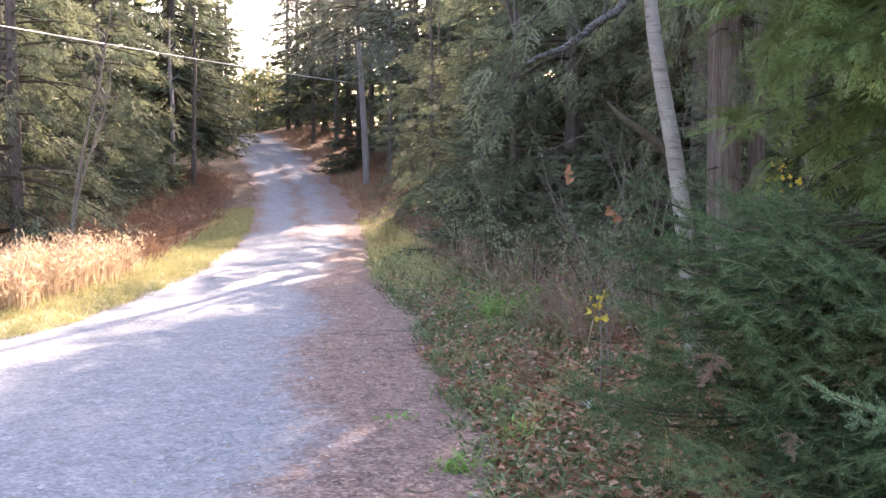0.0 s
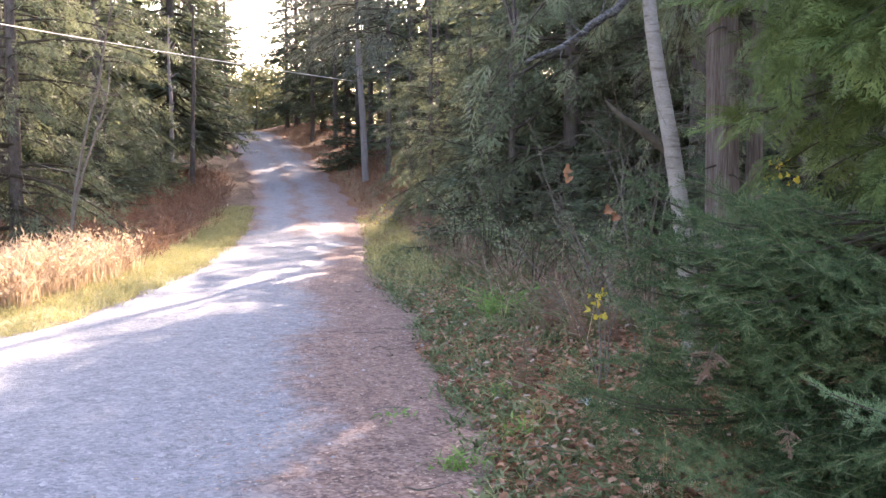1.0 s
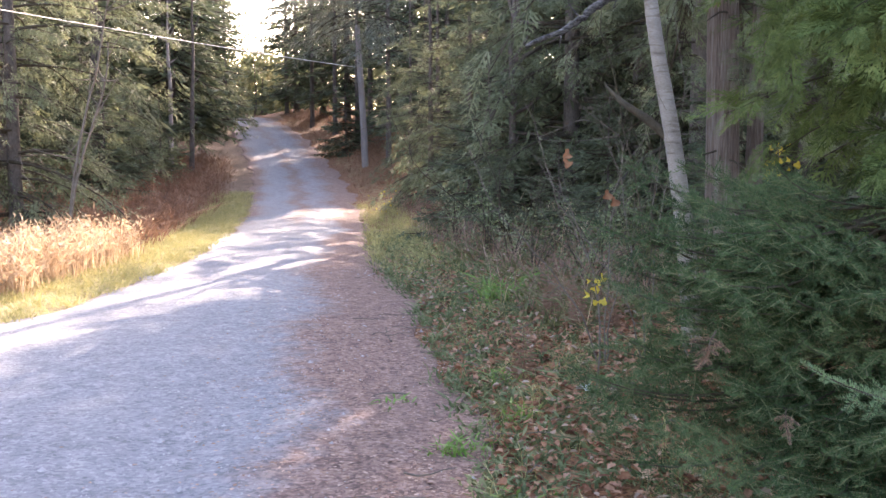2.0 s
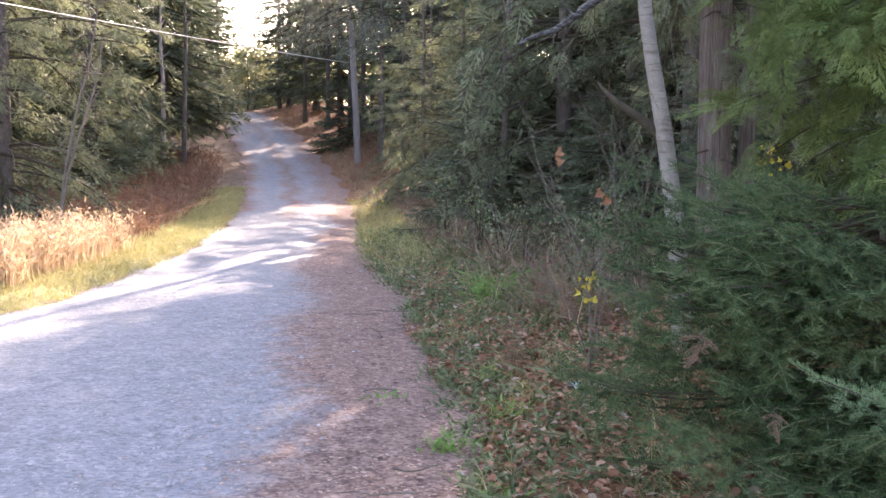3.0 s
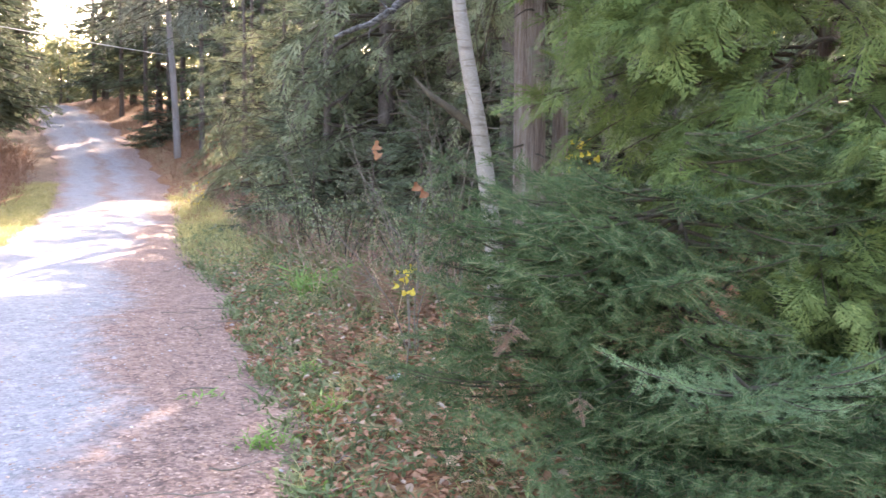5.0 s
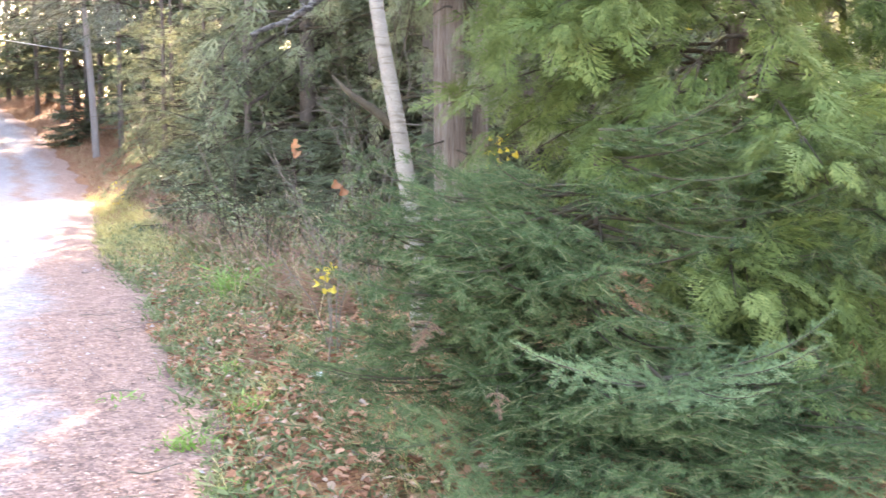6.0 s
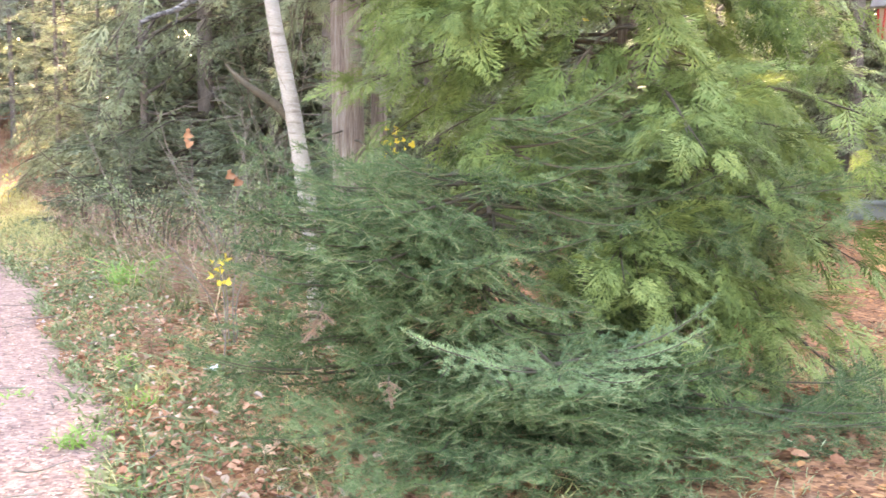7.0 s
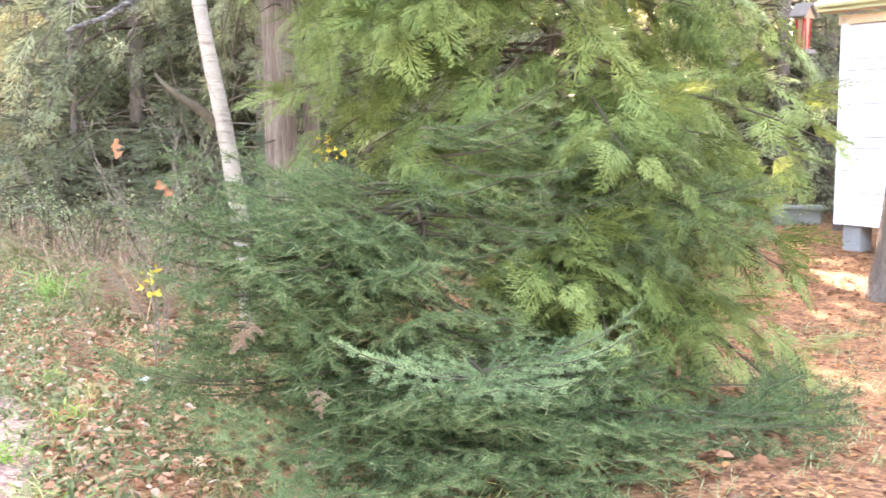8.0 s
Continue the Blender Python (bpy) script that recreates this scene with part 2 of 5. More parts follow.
DUFF = [(0.2, (0.05, 0.023, 0.012)), (0.45, (0.13, 0.058, 0.026)), (0.65, (0.22, 0.106, 0.05)), (0.85, (0.34, 0.185, 0.095))]
M["ground"] = ground_material("forest floor", [(None, SOIL, 4.0), ("litter", DUFF, 9.0), ("grass", GRASSY, 6.0)])
M["road"] = ground_material("compacted gravel", [(None, GRAVEL, 9.0), ("litter", LITTER, 9.0)], 75.0, 0.75, 0.26, 0.85)


# ---- mesh tools ----
def mesh(name, verts, faces, mats, index=None, smooth=False):
    me = bpy.data.meshes.new(name)
    verts = np.asarray(verts, float).reshape(-1, 3)
    k = len(faces[0]) if len(faces) else 0
    if isinstance(faces, np.ndarray):
        me.vertices.add(len(verts))
        me.vertices.foreach_set("co", verts.astype(np.float32).ravel())
        me.loops.add(faces.size)
        me.loops.foreach_set("vertex_index", faces.astype(np.int32).ravel())
        me.polygons.add(len(faces))
        me.polygons.foreach_set("loop_start", np.arange(0, faces.size, k, dtype=np.int32))
        me.update(calc_edges=True)
    else:
        me.from_pydata([tuple(v) for v in verts], [], faces)
    for m in mats:
        me.materials.append(m)
    if index is not None:
        me.polygons.foreach_set("material_index", np.asarray(index, np.int32))
    if smooth:
        me.polygons.foreach_set("use_smooth", np.ones(len(me.polygons), bool))
    me.validate()
    return me


def part(name, me, parent, label="", m=None):
    """One mesh object under a thing or part."""
    if isinstance(me, bmesh.types.BMesh):
        data = bpy.data.meshes.new(name)
        me.to_mesh(data)
        me.free()
        me = data
    ob = new(name, me)
    ob.parent = parent
    if m is not None:
        ob.matrix_local = m
    return tagged(ob, label)


def bm_part(name, bm, material, parent, label="", m=None):
    ob = part(name, bm, parent, label, m)
    ob.data.materials.append(material)
    return ob


def box_bm(size, at=(0, 0, 0), bevel=0.01, rot=None):
    bm = bmesh.new()
    bmesh.ops.create_cube(bm, size=1)
    bmesh.ops.scale(bm, vec=size, verts=bm.verts)
    if bevel:
        bmesh.ops.bevel(bm, geom=bm.edges[:], offset=bevel, segments=2, affect="EDGES")
    if rot is not None:
        bmesh.ops.transform(bm, matrix=rot, verts=bm.verts)
    bmesh.ops.translate(bm, vec=at, verts=bm.verts)
    return bm


def tube(points, radii, sides=8, rough=0.0, rng=None):
    """A tapered, bent stem as vertices and quads."""
    pts = np.asarray(points, float)
    d = np.gradient(pts, axis=0)
    d /= np.linalg.norm(d, axis=1)[:, None] + 1e-9
    ref = np.where(np.abs(d[:, 2:3]) > 0.9, np.array([[1.0, 0, 0]]), np.array([[0, 0, 1.0]]))
    u = np.cross(d, ref)
    u /= np.linalg.norm(u, axis=1)[:, None] + 1e-9
    w = np.cross(d, u)
    ang = np.linspace(0, 2 * np.pi, sides, endpoint=False)
    r = np.asarray(radii, float)[:, None] * np.ones((1, sides))
    if rough and rng is not None:
        r = r * (1 + rng.normal(0, rough, (1, sides)) + rng.normal(0, rough * 0.5, r.shape))
    v = pts[:, None] + r[..., None] * (np.cos(ang)[None, :, None] * u[:, None] + np.sin(ang)[None, :, None] * w[:, None])
    n = len(pts)
    i, j = np.meshgrid(np.arange(n - 1), np.arange(sides), indexing="ij")
    k = (j + 1) % sides
    f = np.stack([i * sides + j, i * sides + k, (i + 1) * sides + k, (i + 1) * sides + j], -1).reshape(-1, 4)
    return v.reshape(-1, 3), f


def bend(points, n):
    """A smooth line through a few points."""
    p = np.asarray(points, float)
    s = np.linspace(0, len(p) - 1, n)
    q = np.stack([np.interp(s, np.arange(len(p)), p[:, c]) for c in range(3)], -1)
    for _ in range(3):
        q[1:-1] = q[1:-1] * 0.5 + (q[:-2] + q[2:]) * 0.25
    return q


def join(pieces):
    """Several (verts, faces, material number) into one set of arrays, all quads."""
    vs, fs, ix, base = [], [], [], 0
    for v, f, i in pieces:
        vs.append(v)
        fs.append(f + base)
        ix.append(np.full(len(f), i))
        base += len(v)
    return np.concatenate(vs), np.concatenate(fs), np.concatenate(ix)


def blades(base, tip, width, flat):
    """Narrow leaf-shaped quads from base to tip; flat: the way in which each one is wide."""
    base, tip = np.asarray(base, float), np.asarray(tip, float)
    flat = flat / (np.linalg.norm(flat, axis=1)[:, None] + 1e-9)
    w = np.broadcast_to(np.asarray(width, float), (len(base),))[:, None]
    mid = base * 0.5 + tip * 0.5
    v = np.stack([base, mid + flat * w * 0.5, tip, mid - flat * w * 0.5], 1).reshape(-1, 3)
    return v, np.arange(len(v)).reshape(-1, 4)


def place(v, f, mats):
    """Copies of one piece by an array of 4 x 4 matrices, joined."""
    n, k = len(mats), len(v)
    out = np.einsum("nij,kj->nki", mats[:, :3, :3], v) + mats[:, None, :3, 3]
    faces = (f[None] + (np.arange(n) * k)[:, None, None]).reshape(-1, f.shape[1])
    return out.reshape(-1, 3), faces


def frames_of(origin, forward, up, scale):
    """Matrices with x along forward and z near up."""
    x = forward / (np.linalg.norm(forward, axis=1)[:, None] + 1e-9)
    y = np.cross(up, x)
    y /= np.linalg.norm(y, axis=1)[:, None] + 1e-9
    z = np.cross(x, y)
    m = np.zeros((len(origin), 4, 4))
    s = np.broadcast_to(np.asarray(scale, float), (len(origin),))[:, None]
    m[:, :3, 0], m[:, :3, 1], m[:, :3, 2], m[:, :3, 3], m[:, 3, 3] = x * s, y * s, z * s, origin, 1
    return m


# ---- the lie of the land ----
# distance ahead, left edge, right edge of the road, height
ROAD = np.array([
    (-60, -19.0, -13.0, -0.5), (-20, -9.5, -3.6, -0.1), (-4, -6.4, 0.5, 0.0), (2, -5.4, 0.4, 0.0), (5.2, -4.75, 0.22, 0.0), (7.4, -4.3, 0.08, 0.0), (9.5, -3.86, -0.14, 0.0),
    (11.8, -3.4, -0.45, 0.0), (15.2, -3.46, -0.95, -0.04), (22, -4.1, -1.46, -0.16), (26, -4.6, -1.93, -0.09), (38, -6.45, -3.5, 0.2),
    (46, -8.15, -5.0, 0.75), (55, -10.2, -6.7, 1.45), (65, -12.5, -9.2, 2.25), (75, -14.9, -11.75, 2.9), (90, -20.0, -16.6, 3.1), (120, -36.0, -32.0, 2.6)])


def spline(y, col):
    """Smooth reading of the road's table."""
    y = np.asarray(y, float)
    out = 0
    for o in (-1.5, -0.5, 0.5, 1.5):
        out = out + np.interp(y + o, ROAD[:, 0], ROAD[:, col])
    return out / 4


def smooth(a, b, x):
    t = np.clip((x - a) / (b - a), 0, 1)
    return t * t * (3 - 2 * t)


def wave(x, y):
    return np.sin(x * 1.7 + 1.3 * np.sin(y * 0.9)) * np.sin(y * 1.3 + 0.7) * 0.5 + np.sin(x * 4.1 + y * 2.3) * np.sin(y * 3.7 - x * 1.9) * 0.25


def height(x, y):
    """The ground's height at a place."""
    x, y = np.asarray(x, float), np.asarray(y, float)
    yc = np.clip(y, -60, 120)
    left, right, z = spline(yc, 1), spline(yc, 2), spline(yc, 3)
    out_r, out_l = x - right, left - x
    h = z + 0.03 * wave(x, y) * smooth(0.2, 1.5, np.maximum(out_r, out_l))
    h = h + 0.26 * smooth(0.1, 1.7, out_r) * (1 - 0.5 * smooth(2.5, 6, out_r)) + 0.5 * smooth(6, 30, out_r)
    h = h - 0.18 * smooth(0.9, 3.0, out_l) + 0.75 * smooth(3.0, 9.0, out_l) * smooth(12, 30, y) + 0.8 * smooth(8, 40, out_l)
    h = h + 0.5 * smooth(0.8, 4, np.maximum(out_r, out_l)) * smooth(26, 45, y)
    h = h + 0.16 * smooth(4.5, 8.5, x) * smooth(5, 9, y) * (1 - smooth(16, 26, y))
    far = np.hypot(x, y)
    return h + 6 * smooth(120, 400, far)


def axis(fine_lo, fine_hi, fine, lo, hi):
    a = np.arange(fine_lo, fine_hi + 1e-6, fine)
    left, right, s = [fine_lo], [fine_hi], fine
    while left[-1] > lo or right[-1] < hi:
        s *= 1.18
        left.append(max(left[-1] - s, lo))
        right.append(min(right[-1] + s, hi))
    return np.unique(np.concatenate([a, left, right]).round(4))


def build_ground():
    xs, ys = axis(-9, 9, 0.16, -450, 450), axis(1, 26, 0.2, -300, 600)
    X, Y = np.meshgrid(xs, ys, indexing="ij")
    Z = height(X, Y)
    yc = np.clip(Y, -60, 120)
    left, right = spline(yc, 1), spline(yc, 2)
    inside = np.minimum(X - left, right - X)
    Z = Z - 0.14 * smooth(-0.05, 0.45, inside)
    v = np.stack([X, Y, Z], -1).reshape(-1, 3)
    n, m = X.shape
    i, j = np.meshgrid(np.arange(n - 1), np.arange(m - 1), indexing="ij")
    f = np.stack([i * m + j, (i + 1) * m + j, (i + 1) * m + j + 1, i * m + j + 1], -1).reshape(-1, 4)
    me = mesh("ground", v, f, [M["ground"]], smooth=True)
    out_r, out_l = X - right, left - X
    grass = (smooth(-0.2, 0.1, out_l) * (1 - smooth(0.9, 1.8, out_l)) * 0.95 * (1 - 0.9 * smooth(23, 31, Y)) + 0.42 * smooth(0.0, 0.3, out_r) * (1 - smooth(0.9, 1.6, out_r))
             + 0.20 * smooth(2.0, 3.0, X) * (1 - smooth(5.0, 7.0, Y)) * smooth(0.5, 2.5, Y))
    litter = np.where(out_r > -1, 0.72, 0.0) + 0.45 * smooth(1.5, 3, out_l)
    for key, val in (("grass", grass), ("litter", litter)):
        me.attributes.new(key, "FLOAT", "POINT").data.foreach_set("value", val.astype(np.float32).ravel())
    tagged(new("ground", me), "forest floor of soil, leaf litter and rough grass", "ground", kind="structure")


def build_road():
    ys = np.concatenate([np.arange(-40, 1, 1.0), np.arange(1, 30, 0.25), np.arange(30, 118, 0.8)])
    us = np.linspace(0, 1, 41)
    left, right, z = spline(ys, 1), spline(ys, 2), spline(ys, 3)
    wig = 0.10 * np.sin(ys * 1.3) + 0.06 * np.sin(ys * 3.1 + 1)
    X = (left - 0.12 + wig)[:, None] + us[None] * (right - left + 0.24 + wig * 0.4)[:, None]
    Y = np.broadcast_to(ys[:, None], X.shape)
    rut = np.exp(-((us - 0.27) / 0.07) ** 2) + np.exp(-((us - 0.66) / 0.07) ** 2)
    Z = z[:, None] + 0.05 * (1 - (2 * us - 1) ** 2)[None] - 0.025 * rut[None] + 0.012 * wave(X * 1.4, Y * 0.6)
    Z[:, 0] -= 0.14
    Z[:, -1] -= 0.14
    v = np.stack([X, Y, Z], -1).reshape(-1, 3)
    n, m = X.shape
    i, j = np.meshgrid(np.arange(n - 1), np.arange(m - 1), indexing="ij")
    f = np.stack([i * m + j, i * m + j + 1, (i + 1) * m + j + 1, (i + 1) * m + j], -1).reshape(-1, 4)
    me = mesh("road", v, f, [M["road"]], smooth=True)
    w = right - left
    from_right = (1 - us)[None] * w[:, None]
    shoulder = 0.72 * (1 - smooth(8, 26, ys)) + 0.5
    litter = 1.0 - smooth(0.5, 1.25, from_right / shoulder[:, None]) * 0.9
    far = (smooth(19, 25, ys) * (1 - 0.4 * smooth(36, 55, ys)))[:, None]
    litter = litter + far * (0.55 * np.exp(-((us - 0.47) / 0.09) ** 2)[None] + 0.9 * np.exp(-(us / 0.15) ** 2)[None] + 0.95 * np.exp(-((1 - us) / 0.3) ** 2)[None])
    litter = litter + 0.5 * (1 - smooth(0.05, 0.3, us * 4))[None]
    me.attributes.new("litter", "FLOAT", "POINT").data.foreach_set("value", litter.astype(np.float32).ravel())
    tagged(new("road", me), "narrow grey gravel lane with leaf-strewn edges", "road", kind="structure")


build_ground()
build_road()


# ---- foliage pieces ----
def cedar_spray(rng, pairs, fingers):
    """A flat, fern-like fan of scale leaves, one unit long, drooping at its tip."""
    b, t, w, fl = [], [], [], []
    s = np.linspace(0.08, 0.95, pairs)
    for k, p in enumerate(s):
        for side in (-1, 1):
            ln = 0.42 * math.sin(math.pi * min(1, p * 0.75 + 0.22)) if fingers == 1 else 0.10 + 0.40 * (1 - p) ** 0.8 * min(1, p * 6 + 0.3)
            ln *= rng.uniform(0.8, 1.15)
            ang = radians(rng.uniform(35, 52))
            d = np.array([math.cos(ang), side * math.sin(ang), 0])
            o = np.array([p, 0, -0.18 * p * p])
            for q in range(fingers):
                g = (q + 0.6) / fingers
                turn = radians(rng.uniform(-28, 22)) if fingers == 1 else radians(rng.uniform(22, 40))
                a2 = ang + turn * (1 if q % 2 else -1)
                d2 = np.array([math.cos(a2), side * math.sin(a2), -0.25 * g + rng.normal(0, 0.08)])
                oo = o + d * ln * g * 0.8
                reach = 0.95 if fingers == 1 else rng.uniform(0.36, 0.5) * (1.1 - 0.4 * g)
                b.append(oo)
                t.append(oo + d2 * ln * reach)
                w.append(ln * (0.32 if fingers == 1 else 0.085))
                fl.append(np.cross(d2, [rng.normal(0, 0.3), rng.normal(0, 0.3), 1]))
            if fingers > 1:
                b.append(o)
                t.append(o + d * ln * 1.05 + np.array([0, 0, -0.2 * ln]))
                w.append(ln * 0.10)
                fl.append(np.cross(d, [0, 0, 1]))
    b.append([0, 0, 0]), t.append([1.05, 0, -0.22]), w.append(0.035), fl.append([0, 1, 0])
    return blades(b, t, np.array(w), np.array(fl))


def cedar_bough(rng, length, droop, sprays, spray_len, pairs, fingers):
    """A limb along x that arches and hangs, set with sprays on its outer part."""
    s = np.linspace(0, 1, 7)
    pts = np.stack([s * length, 0.05 * length * np.sin(s * 3 + rng.uniform(0, 6)), 0.12 * length * s - droop * length * s ** 2], -1)
    limb = tube(pts, np.interp(s, [0, 1], [0.009 * length + 0.003, 0.002]), 5)
    pieces = [(*limb, 0)]
    kinds = [cedar_spray(rng, pairs, fingers) for _ in range(3)]
    n = sprays
    at = rng.uniform(0.15, 1.0, n) ** 0.8
    o = np.stack([np.interp(at, s, pts[:, c]) for c in range(3)], -1)
    side = rng.choice([-1, 1], n) * rng.uniform(0.15, 1.25, n)
    reach = rng.uniform(0, 0.32, n) * length * (1.05 - at * 0.8)
    fw = np.stack([np.cos(side), np.sin(side), rng.normal(-0.15, 0.22, n)], -1)
    o = o + fw * reach[:, None]
    fw2 = fw + np.stack([np.zeros(n), np.zeros(n), rng.uniform(-1.1, 0.05, n)], -1)
    up = np.stack([rng.normal(0, 0.4, n), rng.normal(0, 0.4, n), np.ones(n)], -1)
    mats = frames_of(o, fw2, up, spray_len * rng.uniform(0.6, 1.25, n))
    for k, (v, f) in enumerate(kinds):
        pieces.append((*place(v, f, mats[k::3]), 1))
    tw = blades(np.stack([np.interp(at - 0.05, s, pts[:, c]) for c in range(3)], -1), o, 0.008, np.cross(fw, [0, 0, 1.0]))
    pieces.append((*tw, 0))
    return join(pieces)


def fir_twig(rng, length, needle, step):
    """A straight shoot with needles set flat to both sides and upward."""
    n = int(length / step)
    s = (np.arange(n) + 0.5) / n * length
    b, t = [], []
    for lean, lift in ((1, 0.12), (-1, 0.12), (0.15 * rng.choice([-1, 1]), 0.8)):
        jit = rng.normal(0, 0.15, (n, 3))
        d = np.stack([np.full(n, 0.5), np.full(n, lean), np.full(n, lift)], -1) + jit
        d /= np.linalg.norm(d, axis=1)[:, None]
        ln = needle * np.minimum(1, (length - s) / (0.1 * length) * 0.4 + 0.6) * rng.uniform(0.8, 1.15, n)
        o = np.stack([s, np.zeros(n), np.zeros(n)], -1)
        b.append(o)
        t.append(o + d * ln[:, None])
    b, t = np.concatenate(b), np.concatenate(t)
    fl = np.cross(t - b, np.array([[0.3, 0, 1.0]]) + rng.normal(0, 0.3, b.shape))
    v, f = blades(b, t, needle * 0.155, fl)
    return v, f


def fir_bough(rng, length, droop, needle=0.025, step=0.0098, gap=0.135, spread=1.0, hang=0.12, bare=0.22):
    """A flat fir bough along x: main shoot, side shoots in pairs that arch over, and their own side shoots."""
    s = np.linspace(0, 1, 9)
    pts = np.stack([s * length, 0.04 * length * np.sin(s * 4 + rng.uniform(0, 6)), -droop * length * s + 0.20 * length * s ** 3], -1)
    pieces = [(*tube(pts, np.interp(s, [0, 1], [0.007 * length + 0.003, 0.002]), 5), 0)]
    at3 = lambda p: np.array([np.interp(p, s, pts[:, c]) for c in range(3)])
    shoots = [(at3(p), at3(p + 0.10) - at3(p), 0.11 * length) for p in np.arange(0.4, 0.96, 0.1)]
    shoots.append((at3(0.93), at3(1.0) - at3(0.9), 0.10))
    p = bare
    while p < 0.97:
        for side in (-1, 1):
            if rng.random() < 0.08:
                continue
            ln = min(length * spread * 0.42 * (1.08 - p) ** 0.6, 0.42) * rng.uniform(0.65, 1.15)
            a = radians(rng.uniform(46, 64))
            d = np.array([math.cos(a), side * math.sin(a), rng.normal(0.02, 0.14)])
            o = at3(p)
            half = o + d * ln * 0.5
            d2 = d + np.array([0.12, 0, -hang - rng.uniform(0, 0.2)])
            shoots.append((o, d, ln * 0.52))
            shoots.append((half, d2, ln * 0.5))
            q = 0.34
            while q < 0.92 and ln > 0.09:
                root = o + d * ln * q if q < 0.5 else half + d2 * ln * (q - 0.5)
                for s2 in (-1, 1):
                    l2 = min(ln * 0.5 * (1.15 - q), 0.14) * rng.uniform(0.7, 1.25)
                    if l2 > 0.035:
                        a2 = a * side + s2 * radians(rng.uniform(40, 56))
                        shoots.append((root, np.array([math.cos(a2), math.sin(a2), d2[2] + rng.normal(-0.05, 0.14)]), l2))
                q += max(0.095 / ln, 0.2)
        p += gap / length * rng.uniform(0.8, 1.3)
    unit = [fir_twig(rng, L, needle, step) for L in (0.06, 0.12, 0.2, 0.34)]
    group = [[], [], [], []]
    for o, d, ln in shoots:
        k = 0 if ln < 0.085 else 1 if ln < 0.16 else 2 if ln < 0.27 else 3
        group[k].append((o, d, ln / (0.06, 0.12, 0.2, 0.34)[k]))
    for k in range(4):
        if group[k]:
            o, d, sc = (np.array([g[c] for g in group[k]]) for c in range(3))
            up = np.stack([rng.normal(0, 0.22, len(o)), rng.normal(0, 0.22, len(o)), np.ones(len(o))], -1)
            m = frames_of(o, d, up, 1.0)
            m[:, :3, 0] *= sc[:, None]
            pieces.append((*place(*unit[k], m), 1))
    o, d, ln = (np.array([g[c] for g in shoots]) for c in range(3))
    d = d / np.linalg.norm(d, axis=1)[:, None]
    for fl in (np.cross(d, [0, 0, 1.0]), np.tile([0, 0, 1.0], (len(o), 1))):
        pieces.append((*blades(o, o + d * ln[:, None], 0.005, fl), 2))
    return join(pieces)


def trunk_mesh(rng, h, r, bark, lean=(0, 0), flare=1.4, sides=12, wobble=0.02, rings=14, taper=0.15):
    s = np.linspace(0, 1, rings) ** 1.3
    pts = np.stack([lean[0] * s * h + rng.normal(0, wobble, rings) * s, lean[1] * s * h + rng.normal(0, wobble, rings) * s, s * h], -1)
    pts[0, 2] -= 0.15
    rad = r * (1 - (1 - taper) * s) * (1 + (flare - 1) * np.exp(-s * h / 0.22))
    v, f = tube(pts, rad, sides, 0.05, rng)
    return mesh("trunk", v, f, [bark], smooth=True), pts


def crown_mesh(rng, h, low, radius, kind, boughs, mats, detail, profile=0.8, droop=0.35, lean=(0, 0), spray=0.34, clump=16):
    """A conifer's crown in one mesh: many limbs round the trunk, each with its sprays."""
    kinds = []
    for k in range(4):
        if kind == "cedar":
            kinds.append(cedar_bough(rng, 1.0, droop * rng.uniform(0.6, 1.3), clump, spray, *detail))
        else:
            kinds.append(coarse_fir(rng, 1.0, droop * rng.uniform(0.6, 1.3), detail))
    z = low + (h - low) * rng.uniform(0, 1, boughs) ** 1.4
    rel = (z - low) / (h - low)
    ln = radius * (1 - rel ** 1.4) ** profile * rng.uniform(0.6, 1.15, boughs) + 0.25
    az = rng.uniform(0, 2 * np.pi, boughs)
    fw = np.stack([np.cos(az), np.sin(az), 0.55 * rel - 0.12 + rng.normal(0, 0.08, boughs)], -1)
    o = np.stack([lean[0] * z, lean[1] * z, z], -1)
    mm = frames_of(o, fw, np.tile([0, 0, 1.0], (boughs, 1)), ln)
    pieces = []
    for k, (v, f, ix) in enumerate(kinds):
        sub = mm[k::4]
        V, F = place(v, f, sub)
        pieces.append((V, F, np.tile(ix, len(sub))))
    vs, fs, ix = [], [], []
    base = 0
    for V, F, I in pieces:
        vs.append(V), fs.append(F + base), ix.append(I)
        base += len(V)
    return mesh("crown", np.concatenate(vs), np.concatenate(fs), mats, np.concatenate(ix))


